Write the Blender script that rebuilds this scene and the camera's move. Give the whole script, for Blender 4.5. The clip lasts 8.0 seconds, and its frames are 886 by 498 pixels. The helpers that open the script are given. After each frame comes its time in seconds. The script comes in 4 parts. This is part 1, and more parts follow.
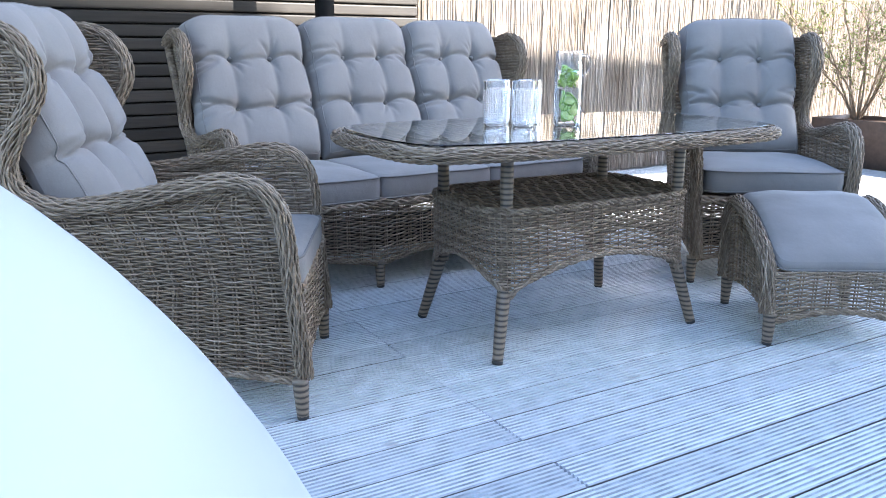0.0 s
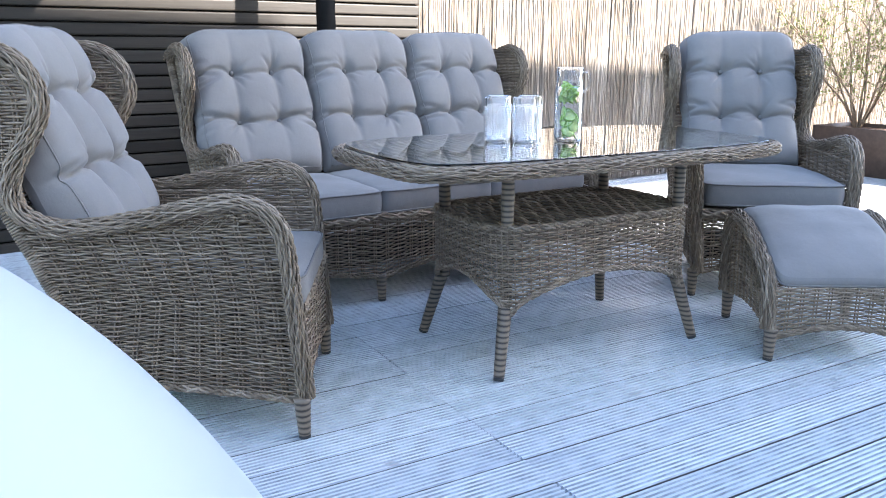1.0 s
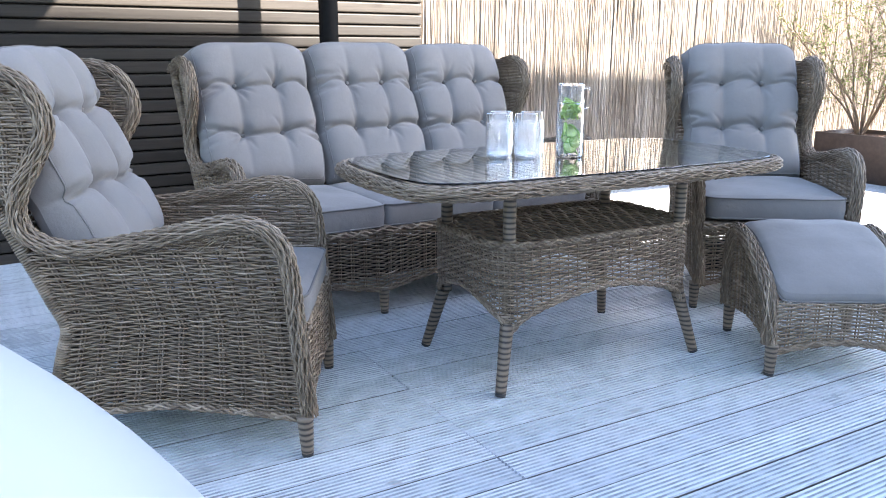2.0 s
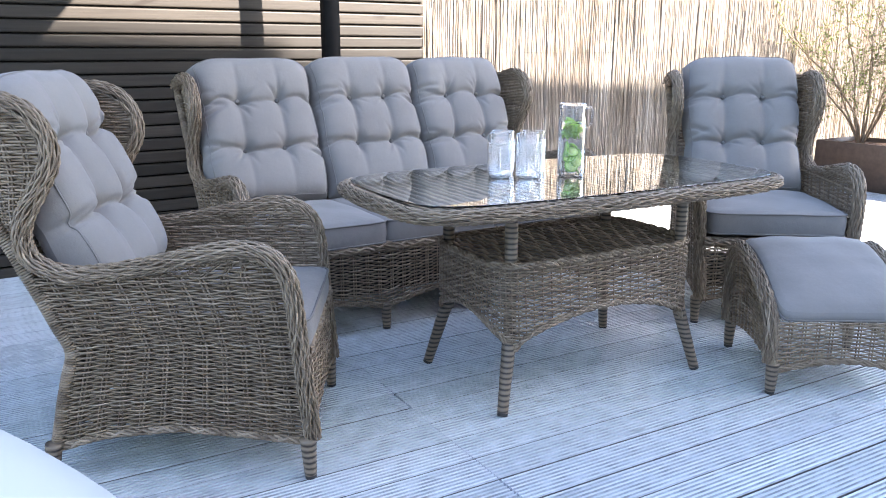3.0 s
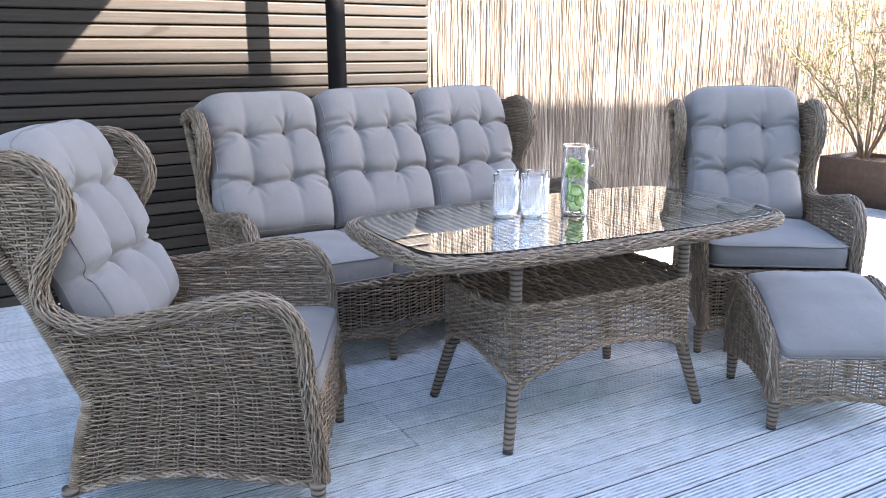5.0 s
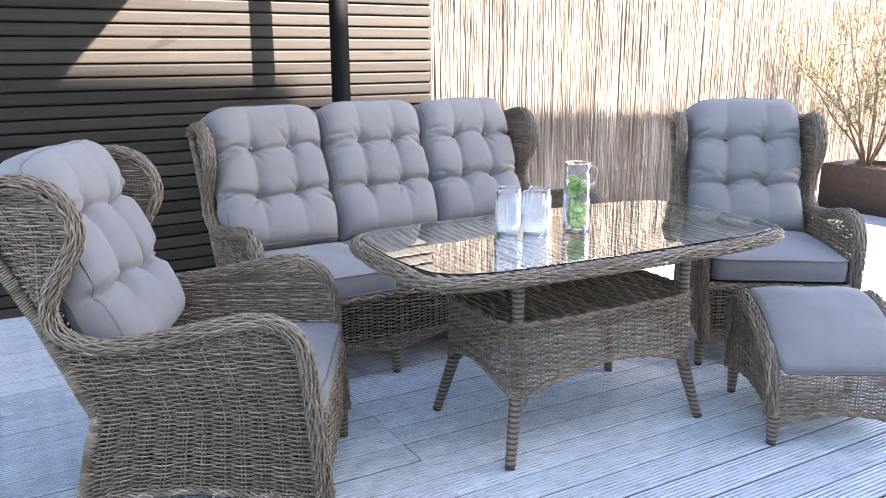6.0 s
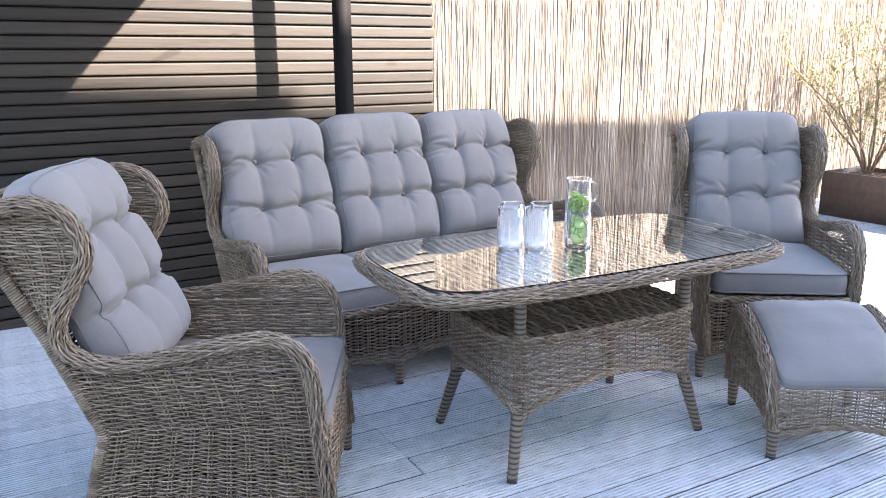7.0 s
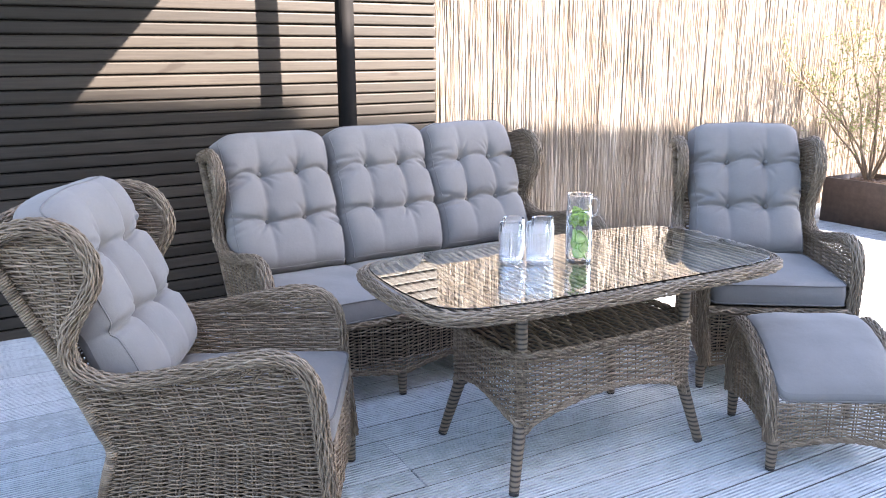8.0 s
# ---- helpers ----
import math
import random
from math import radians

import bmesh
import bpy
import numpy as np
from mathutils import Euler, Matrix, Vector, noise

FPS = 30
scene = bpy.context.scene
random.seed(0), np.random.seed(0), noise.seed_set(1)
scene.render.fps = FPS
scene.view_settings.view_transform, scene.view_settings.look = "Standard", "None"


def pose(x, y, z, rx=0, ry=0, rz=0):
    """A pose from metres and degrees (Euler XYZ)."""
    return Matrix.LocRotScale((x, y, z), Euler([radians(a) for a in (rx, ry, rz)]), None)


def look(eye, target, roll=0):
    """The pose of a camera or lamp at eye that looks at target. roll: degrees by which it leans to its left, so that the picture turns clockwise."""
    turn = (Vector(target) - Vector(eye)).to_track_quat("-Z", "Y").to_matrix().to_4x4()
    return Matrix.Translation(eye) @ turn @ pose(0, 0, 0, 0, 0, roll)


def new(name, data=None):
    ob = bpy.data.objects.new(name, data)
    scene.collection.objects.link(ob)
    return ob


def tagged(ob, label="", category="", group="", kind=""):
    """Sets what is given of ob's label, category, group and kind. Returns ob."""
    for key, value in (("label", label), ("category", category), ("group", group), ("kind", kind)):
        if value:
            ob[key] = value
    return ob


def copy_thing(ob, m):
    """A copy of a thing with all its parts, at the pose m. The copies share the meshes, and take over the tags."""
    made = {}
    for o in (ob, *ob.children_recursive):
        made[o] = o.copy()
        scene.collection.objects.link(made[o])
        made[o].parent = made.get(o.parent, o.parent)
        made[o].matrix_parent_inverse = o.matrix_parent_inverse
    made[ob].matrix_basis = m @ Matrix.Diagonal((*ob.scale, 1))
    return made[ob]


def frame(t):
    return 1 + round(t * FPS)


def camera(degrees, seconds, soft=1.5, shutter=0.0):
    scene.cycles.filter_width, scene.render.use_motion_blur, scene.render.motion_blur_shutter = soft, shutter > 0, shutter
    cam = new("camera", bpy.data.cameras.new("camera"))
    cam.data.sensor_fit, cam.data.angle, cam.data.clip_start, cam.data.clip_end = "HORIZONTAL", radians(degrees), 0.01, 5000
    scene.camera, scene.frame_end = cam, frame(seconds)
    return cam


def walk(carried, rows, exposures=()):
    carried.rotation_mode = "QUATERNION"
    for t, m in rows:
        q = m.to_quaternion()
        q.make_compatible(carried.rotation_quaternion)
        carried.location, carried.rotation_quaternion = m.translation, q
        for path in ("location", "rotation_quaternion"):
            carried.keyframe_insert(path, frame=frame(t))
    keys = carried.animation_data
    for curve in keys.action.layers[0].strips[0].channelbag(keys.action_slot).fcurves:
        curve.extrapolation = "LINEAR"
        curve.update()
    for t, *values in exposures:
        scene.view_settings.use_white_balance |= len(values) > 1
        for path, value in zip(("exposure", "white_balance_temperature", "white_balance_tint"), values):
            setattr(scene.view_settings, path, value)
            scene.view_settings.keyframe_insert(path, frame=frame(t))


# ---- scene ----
cam = camera(57.8, 8.0, soft=1.0)
PATH = [
    (0, (0.074, 0.09, 1.05), (0.031, 2.028, 0.557), 0.2),
    (0.5, (0.074, 0.092, 1.072), (0.029, 2.031, 0.584), 0.2),
    (1, (0.075, 0.094, 1.096), (0.028, 2.034, 0.611), 0.1),
    (1.5, (0.077, 0.093, 1.122), (0.026, 2.033, 0.638), 0.1),
    (3, (0.074, 0.096, 1.217), (0.017, 2.037, 0.737), -0.0),
    (3.5, (0.073, 0.093, 1.251), (0.014, 2.034, 0.773), -0.0),
    (4, (0.074, 0.088, 1.287), (0.011, 2.03, 0.81), -0.1),
    (4.5, (0.072, 0.083, 1.324), (0.006, 2.025, 0.849), -0.2),
    (6, (0.073, 0.06, 1.427), (-0.004, 2.002, 0.954), -0.3),
    (6.5, (0.07, 0.051, 1.454), (-0.008, 1.993, 0.984), -0.3),
    (7, (0.071, 0.041, 1.483), (-0.011, 1.983, 1.015), -0.3),
    (7.5, (0.072, 0.028, 1.517), (-0.013, 1.971, 1.048), -0.4),
    (8, (0.072, 0.016, 1.545), (-0.016, 1.959, 1.078), -0.4),
]
walk(cam, [(t, look(eye, target, roll)) for t, eye, target, roll in PATH],
     exposures=[(0.0, 3.28, 6350, 11), (1.5, 3.28, 6600, 12), (4.5, 3.30, 6950, 16), (8.0, 3.38, 7050, 18)])

# ---- daylight ----
WALL_YAW = 34.3
U = Vector((math.cos(radians(WALL_YAW)), math.sin(radians(WALL_YAW)), 0))   # along wall, fence and deck boards
V = Vector((-U.y, U.x, 0))                                                # towards the wall
SUN_ELEV = radians(33)
LIGHT = (-0.6 * U + 0.8 * V).normalized()                                 # level heading of the sunlight
world = bpy.data.worlds.new("sky")
scene.world = world
world.use_nodes = True
sky = world.node_tree.nodes.new("ShaderNodeTexSky")
sky.sky_type, sky.sun_disc = "NISHITA", False
sky.sun_elevation = SUN_ELEV
sky.air_density, sky.dust_density = 0.9, 0.8
sky.sun_rotation = math.atan2(-LIGHT.x, -LIGHT.y)
back = world.node_tree.nodes["Background"]
world.node_tree.links.new(sky.outputs[0], back.inputs[0])
back.inputs[1].default_value = 0.12
sun = new("sun", bpy.data.lights.new("sun", "SUN"))
sun.data.energy, sun.data.angle, sun.data.color = 5.0, radians(0.53), (1.0, 0.95, 0.88)
sun.matrix_world = look((0, 0, 0), LIGHT * math.cos(SUN_ELEV) + Vector((0, 0, -math.sin(SUN_ELEV))))


# ---- materials ----
def material(name, build, rough=0.6, metal=0.0):
    m = bpy.data.materials.new(name)
    m.use_nodes = True
    nt = m.node_tree
    bsdf = nt.nodes["Principled BSDF"]
    bsdf.inputs["Roughness"].default_value, bsdf.inputs["Metallic"].default_value = rough, metal
    build(nt, bsdf)
    return m


def node(nt, kind, **values):
    n = nt.nodes.new(kind)
    for key, value in values.items():
        n.inputs[key].default_value = value
    return n


def noise_tex(nt, scale, detail=4.0, stretch=(1, 1, 1), rough=0.6, shift=False):
    co = nt.nodes.new("ShaderNodeTexCoord")
    mp = nt.nodes.new("ShaderNodeMapping")
    mp.inputs["Scale"].default_value = stretch
    nt.links.new(co.outputs["Object"], mp.inputs[0])
    if shift:
        info = nt.nodes.new("ShaderNodeObjectInfo")
        far = nt.nodes.new("ShaderNodeVectorMath")
        far.operation = "SCALE"
        far.inputs[0].default_value = (37.0, 91.0, 53.0)
        nt.links.new(info.outputs["Random"], far.inputs["Scale"])
        nt.links.new(far.outputs[0], mp.inputs["Location"])
    n = node(nt, "ShaderNodeTexNoise", Scale=scale, Detail=detail, Roughness=rough)
    nt.links.new(mp.outputs[0], n.inputs["Vector"])
    return n


def ramp(nt, source, stops):
    r = nt.nodes.new("ShaderNodeValToRGB")
    els = r.color_ramp.elements
    while len(els) < len(stops):
        els.new(0.5)
    for e, (p, c) in zip(els, stops):
        e.position, e.color = p, (*c, 1)
    nt.links.new(source, r.inputs[0])
    return r.outputs[0]


def mix(nt, a, b, f, mode="MIX"):
    m = nt.nodes.new("ShaderNodeMix")
    m.data_type, m.blend_type = "RGBA", mode
    for sock, val in ((m.inputs[0], f), (m.inputs[6], a), (m.inputs[7], b)):
        if hasattr(val, "is_linked"):
            nt.links.new(val, sock)
        else:
            sock.default_value = val
    return m.outputs[2]


def bump(nt, bsdf, height, strength, distance):
    b = node(nt, "ShaderNodeBump", Strength=strength, Distance=distance)
    nt.links.new(height, b.inputs["Height"])
    nt.links.new(b.outputs[0], bsdf.inputs["Normal"])


def wicker_look(nt, bsdf, gain=1.12):
    geo = nt.nodes.new("ShaderNodeNewGeometry")
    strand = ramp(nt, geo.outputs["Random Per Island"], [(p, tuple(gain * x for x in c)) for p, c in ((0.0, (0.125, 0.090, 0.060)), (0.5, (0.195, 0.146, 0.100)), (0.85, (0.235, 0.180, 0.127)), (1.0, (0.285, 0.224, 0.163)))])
    bsdf.inputs["Specular IOR Level"].default_value = 0.3
    streak = noise_tex(nt, 45, 3)
    col = mix(nt, strand, ramp(nt, streak.outputs[0], [(0.3, (0.72, 0.70, 0.68)), (0.7, (1.15, 1.15, 1.15))]), 1.0, "MULTIPLY")
    nt.links.new(col, bsdf.inputs["Base Color"])
    bump(nt, bsdf, noise_tex(nt, 260, 2).outputs[0], 0.25, 0.001)


def wrap_look(nt, bsdf):
    co = nt.nodes.new("ShaderNodeTexCoord")
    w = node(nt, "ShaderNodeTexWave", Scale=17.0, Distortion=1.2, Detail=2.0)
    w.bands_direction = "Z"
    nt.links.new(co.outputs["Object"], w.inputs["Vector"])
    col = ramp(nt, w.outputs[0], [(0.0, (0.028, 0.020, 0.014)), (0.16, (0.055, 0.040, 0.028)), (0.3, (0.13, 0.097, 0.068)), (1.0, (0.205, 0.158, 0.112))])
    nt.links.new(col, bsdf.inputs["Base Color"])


def fabric_look(nt, bsdf):
    big = noise_tex(nt, 3.5, 3)
    fine = noise_tex(nt, 420, 2)
    col = ramp(nt, big.outputs[0], [(0.3, (0.165, 0.153, 0.143)), (0.7, (0.20, 0.186, 0.174))])
    col = mix(nt, col, ramp(nt, fine.outputs[0], [(0.35, (0.9, 0.9, 0.9)), (0.65, (1.06, 1.06, 1.06))]), 1.0, "MULTIPLY")
    nt.links.new(col, bsdf.inputs["Base Color"])
    bsdf.inputs["Sheen Weight"].default_value = 0.1
    wr = noise_tex(nt, 9, 4)
    both = nt.nodes.new("ShaderNodeMath")
    both.operation = "MULTIPLY_ADD"
    nt.links.new(fine.outputs[0], both.inputs[0])
    both.inputs[1].default_value = 0.06
    nt.links.new(wr.outputs[0], both.inputs[2])
    bump(nt, bsdf, both.outputs[0], 0.35, 0.012)


def deck_look(nt, bsdf):
    info = nt.nodes.new("ShaderNodeObjectInfo")
    base = ramp(nt, info.outputs["Random"], [(0.0, (0.46, 0.485, 0.495)), (0.5, (0.54, 0.565, 0.575)), (1.0, (0.615, 0.635, 0.64))])
    grain = noise_tex(nt, 6, 6, (0.6, 14, 14), 0.65, True)
    col = mix(nt, base, ramp(nt, grain.outputs[0], [(0.32, (0.78, 0.78, 0.79)), (0.55, (1, 1, 1)), (0.8, (1.08, 1.08, 1.08))]), 1.0, "MULTIPLY")
    knots = noise_tex(nt, 7.5, 1, (1, 2.2, 2.2), 0.6, True)
    dark = ramp(nt, knots.outputs[0], [(0.73, (0, 0, 0)), (0.79, (0.75, 0.75, 0.75))])
    col = mix(nt, col, (0.27, 0.24, 0.22, 1), dark)
    stains = noise_tex(nt, 1.1, 5, (1, 1, 1), 0.6, True)
    col = mix(nt, col, ramp(nt, stains.outputs[0], [(0.35, (0.86, 0.86, 0.86)), (0.6, (1, 1, 1))]), 1.0, "MULTIPLY")
    nt.links.new(col, bsdf.inputs["Base Color"])
    nt.links.new(ramp(nt, stains.outputs[0], [(0.3, (0.24, 0.24, 0.24)), (0.7, (0.44, 0.44, 0.44))]), bsdf.inputs["Roughness"])
    bump(nt, bsdf, grain.outputs[0], 0.3, 0.002)


def stained_look(nt, bsdf):
    info = nt.nodes.new("ShaderNodeObjectInfo")
    base = ramp(nt, info.outputs["Random"], [(0.0, (0.017, 0.0142, 0.0116)), (0.5, (0.025, 0.021, 0.0172)), (1.0, (0.037, 0.031, 0.0252))])
    grain = noise_tex(nt, 5, 6, (0.5, 16, 16), 0.7, True)
    col = mix(nt, base, ramp(nt, grain.outputs[0], [(0.3, (0.62, 0.6, 0.58)), (0.7, (1.25, 1.25, 1.25))]), 1.0, "MULTIPLY")
    bsdf.inputs["Specular IOR Level"].default_value = 0.31
    knots = noise_tex(nt, 4.0, 1, (1, 2.5, 2.5), 0.6, True)
    col = mix(nt, col, (0.016, 0.011, 0.008, 1), ramp(nt, knots.outputs[0], [(0.71, (0, 0, 0)), (0.77, (0.8, 0.8, 0.8))]))
    nt.links.new(col, bsdf.inputs["Base Color"])
    bump(nt, bsdf, grain.outputs[0], 0.3, 0.002)


def reed_look(nt, bsdf):
    geo = nt.nodes.new("ShaderNodeNewGeometry")
    info = nt.nodes.new("ShaderNodeObjectInfo")
    both = nt.nodes.new("ShaderNodeMath")
    both.operation = "ADD"
    nt.links.new(geo.outputs["Random Per Island"], both.inputs[0])
    nt.links.new(info.outputs["Random"], both.inputs[1])
    one = nt.nodes.new("ShaderNodeMath")
    one.operation = "FRACT"
    nt.links.new(both.outputs[0], one.inputs[0])
    cane = ramp(nt, one.outputs[0], [(0.0, (0.105, 0.083, 0.066)), (0.06, (0.19, 0.158, 0.13)), (0.2, (0.28, 0.243, 0.207)), (0.6, (0.33, 0.292, 0.252)), (1.0, (0.395, 0.358, 0.318))])
    g = noise_tex(nt, 3, 5, (1, 1, 0.6))
    col = mix(nt, cane, ramp(nt, g.outputs[0], [(0.33, (0.60, 0.54, 0.47)), (0.62, (1.08, 1.08, 1.08))]), 1.0, "MULTIPLY")
    patch = noise_tex(nt, 1.6, 3, (5, 5, 0.35))
    col = mix(nt, col, ramp(nt, patch.outputs[0], [(0.34, (0.68, 0.60, 0.52)), (0.56, (1, 1, 1))]), 1.0, "MULTIPLY")
    nt.links.new(col, bsdf.inputs["Base Color"])


def plain_look(color, spread=0.12, scale=12.0):
    def build(nt, bsdf):
        n = noise_tex(nt, scale, 4)
        lo = tuple(c * (1 - spread) for c in color)
        hi = tuple(min(1, c * (1 + spread)) for c in color)
        nt.links.new(ramp(nt, n.outputs[0], [(0.3, lo), (0.7, hi)]), bsdf.inputs["Base Color"])
        bump(nt, bsdf, n.outputs[0], 0.1, 0.002)
    return build


def matt_look(color):
    def build(nt, bsdf):
        plain_look(color, 0.2, 20)(nt, bsdf)
        bsdf.inputs["Specular IOR Level"].default_value = 0.12
    return build


def glass_look(color, ior=1.5, clear=1.0):
    def build(nt, bsdf):
        bsdf.inputs["Base Color"].default_value = (*color, 1)
        bsdf.inputs["Transmission Weight"].default_value = clear
        bsdf.inputs["IOR"].default_value = ior
    return build


WICKER = material("woven_wicker", wicker_look, 0.55)
# The same wicker brightened: sky reflection on the strips put into the colour.
TOPSTRIP = material("skylit_wicker_strip", lambda nt, bsdf: wicker_look(nt, bsdf, 2.7), 0.35)
WRAP = material("wrapped_leg", wrap_look, 0.5)
FABRIC = material("grey_fabric", fabric_look, 0.9)
PIPING = material("fabric_piping", plain_look((0.15, 0.14, 0.131), 0.1, 60), 0.85)
DECK = material("painted_decking", deck_look, 0.5)
STAINED = material("dark_stained_board", stained_look, 0.48)
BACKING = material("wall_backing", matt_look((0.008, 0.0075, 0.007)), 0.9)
MATTING = material("brown_matting", plain_look((0.24, 0.205, 0.165), 0.3, 9), 0.9)
REED = material("dry_reed", reed_look, 0.7)
BLACK = material("black_post_paint", matt_look((0.007, 0.0065, 0.0065)), 0.75)
UNDER = material("brown_board", plain_look((0.10, 0.082, 0.064), 0.3, 30), 0.7)
RUBBER = material("rubber_foot", plain_look((0.02, 0.02, 0.02)), 0.7)
SHEET = material("table_glass", glass_look((0.93, 0.97, 0.95), 1.68), 0.0)
PRESSED = material("pressed_glass", glass_look((0.97, 0.985, 1.0), 1.25, 0.97), 0.05)
TUMBLER = material("clear_glass", glass_look((0.96, 0.98, 1.0), 1.2, 0.98), 0.02)
WATER = material("water", glass_look((0.98, 0.995, 0.985), 1.12), 0.0)
PLANTER = material("planter_board", plain_look((0.075, 0.052, 0.040), 0.3, 18), 0.6)
SOIL = material("bark_mulch", plain_look((0.12, 0.075, 0.05), 0.5, 70), 0.95)
TWIG = material("shrub_twig", plain_look((0.20, 0.14, 0.09), 0.3, 40), 0.8)
LEAF = material("shrub_leaf", plain_look((0.16, 0.19, 0.045), 0.4, 30), 0.6)
MINT = material("mint_leaf", plain_look((0.33, 0.50, 0.06), 0.35, 60), 0.5)
LIME = material("lime_peel", plain_look((0.20, 0.36, 0.04), 0.2, 50), 0.4)
PULP = material("lime_pulp", plain_look((0.50, 0.60, 0.20), 0.25, 140), 0.4)
WHITE = material("white_lacquer", plain_look((0.46, 0.475, 0.49), 0.01, 3), 0.4)
PLASTER = material("house_plaster", plain_look((0.55, 0.53, 0.5), 0.08, 2), 0.9)
ROOFING = material("roof_tile", plain_look((0.16, 0.11, 0.09), 0.2, 6), 0.8)
# Dark colour on the board sides stands in for shade in the gaps.
GAP_SHADE = material("board_gap_shade", plain_look((0.085, 0.08, 0.076), 0.3, 20), 0.9)
# Groove shade put into the colour, darker than the painted tops.
GROOVE = material("groove_shade", plain_look((0.37, 0.40, 0.42), 0.35, 14), 0.8)
SUBGROUND = material("garden_ground", plain_look((0.12, 0.115, 0.08), 0.3, 3), 0.95)


# ---- mesh helpers ----
class Builder:
    """Gathers vertices and faces as arrays."""

    def __init__(self):
        self.v, self.f, self.n = [], [], 0

    def add(self, verts, faces):
        verts = np.asarray(verts, float).reshape(-1, 3)
        self.v.append(verts)
        if isinstance(faces, np.ndarray):
            faces = faces.tolist()
        self.f.extend([[i + self.n for i in f] for f in faces])
        self.n += len(verts)
        return self

    def mesh(self, name, smooth=True):
        me = bpy.data.meshes.new(name)
        me.from_pydata(np.concatenate(self.v).tolist(), [], self.f)
        me.polygons.foreach_set("use_smooth", np.full(len(me.polygons), smooth))
        return me


def part(name, b, mat, parent=None, label="", smooth=True, kind=""):
    """One mesh object from a Builder, a bmesh or a mesh, under a thing or a part."""
    if isinstance(b, Builder):
        me = b.mesh(name, smooth)
    elif isinstance(b, bmesh.types.BMesh):
        me = bpy.data.meshes.new(name)
        b.to_mesh(me)
        b.free()
        me.polygons.foreach_set("use_smooth", np.full(len(me.polygons), smooth))
    else:
        me = b
    if not me.materials:
        me.materials.append(mat)
    ob = new(name, me)
    ob.parent = parent
    return tagged(ob, label, kind=kind)


def thing(name, m, label, category, group="", kind=""):
    ob = new(name)
    ob.empty_display_size = 0.1
    ob.matrix_world = m
    return tagged(ob, label, category, group, kind)


def unit(a):
    return a / np.maximum(np.linalg.norm(a, axis=-1, keepdims=True), 1e-9)


def ring_faces(rows, n, k, closed=False):
    """Quads for rows strands of n rings of k vertices."""
    r, i, j = np.meshgrid(np.arange(rows), np.arange(n if closed else n - 1), np.arange(k), indexing="ij")
    a = r * n * k + i * k + j
    b = r * n * k + i * k + (j + 1) % k
    c = r * n * k + ((i + 1) % n) * k + (j + 1) % k
    d = r * n * k + ((i + 1) % n) * k + j
    return np.stack([a, b, c, d], -1).reshape(-1, 4)


def weave(builder, surface, stakes, rows, strand=0.8, lift=0.0046, steps=6, posts=True, flat=0.85, k=6, twin=0.0055, inside=None, stake_surface=None):
    """Round strands along u that pass in turn in front of and behind upright twin stakes, on surface(u, v) -> points."""
    n = stakes * steps + 1
    u = np.linspace(0, 1, n)[None, :].repeat(rows, 0)
    rng = np.random.RandomState(stakes * 131 + rows)
    ph = rng.uniform(0, 6.28, (3, rows, 1))
    sway = 0.06 * np.sin(u * 9 + ph[0]) + 0.035 * np.sin(u * 23 + ph[1]) + 0.07 * rng.randn(rows, 1)
    v = np.clip((np.arange(rows)[:, None] + 0.5 + sway) / rows, 0.2 / rows, 1 - 0.2 / rows)
    e = 1e-3
    c = surface(u, v)
    du = surface(np.minimum(u + e, 1), v) - surface(np.maximum(u - e, 0), v)
    dv = surface(u, np.minimum(v + e, 1)) - surface(u, np.maximum(v - e, 0))
    pitch = np.linalg.norm(dv, axis=-1, keepdims=True) / (2 * e) / rows
    pitch = np.minimum(pitch, np.median(pitch) * 1.6)
    du, dv = unit(du), unit(dv)
    nn = unit(np.cross(du, dv))
    wave = np.clip(1.2 * np.cos(math.pi * (u * stakes + np.arange(rows)[:, None])), -1, 1)[..., None]
    c = c + nn * (lift * wave + 0.0006 * np.sin(u * 31 + ph[2])[..., None])
    hw = pitch * strand / 2 * rng.uniform(0.9, 1.08, (rows, 1, 1))
    ht = np.minimum(hw * flat, 0.0045)
    ang = np.arange(k) * 2 * math.pi / k + math.pi / 6
    ring = np.stack([c + dv * hw * math.cos(a) + nn * ht * math.sin(a) for a in ang], 2)
    faces = ring_faces(rows, n, k)
    if inside is not None:
        keep = inside(u, v).reshape(-1)
        faces = faces[keep[faces[:, 0] // k] & keep[faces[:, 2] // k]]
    builder.add(ring, faces)
    if posts:
        surface = stake_surface or surface
        m = 9
        for off in ((-twin, twin) if twin else (0.0,)):
            us = np.linspace(0, 1, stakes + 1)[:, None].repeat(m, 1)
            vs = np.linspace(0, 1, m)[None, :].repeat(stakes + 1, 0)
            c = surface(us, vs)
            a = unit(surface(np.minimum(us + e, 1), vs) - surface(np.maximum(us - e, 0), vs))
            d = unit(surface(us, np.minimum(vs + e, 1)) - surface(us, np.maximum(vs - e, 0)))
            q = np.cross(a, d)
            c = c + a * off
            ring = np.stack([c + a * 0.0032, c + q * 0.0028, c - a * 0.0032, c - q * 0.0028], 2)
            builder.add(ring, ring_faces(stakes + 1, m, 4))
    return builder


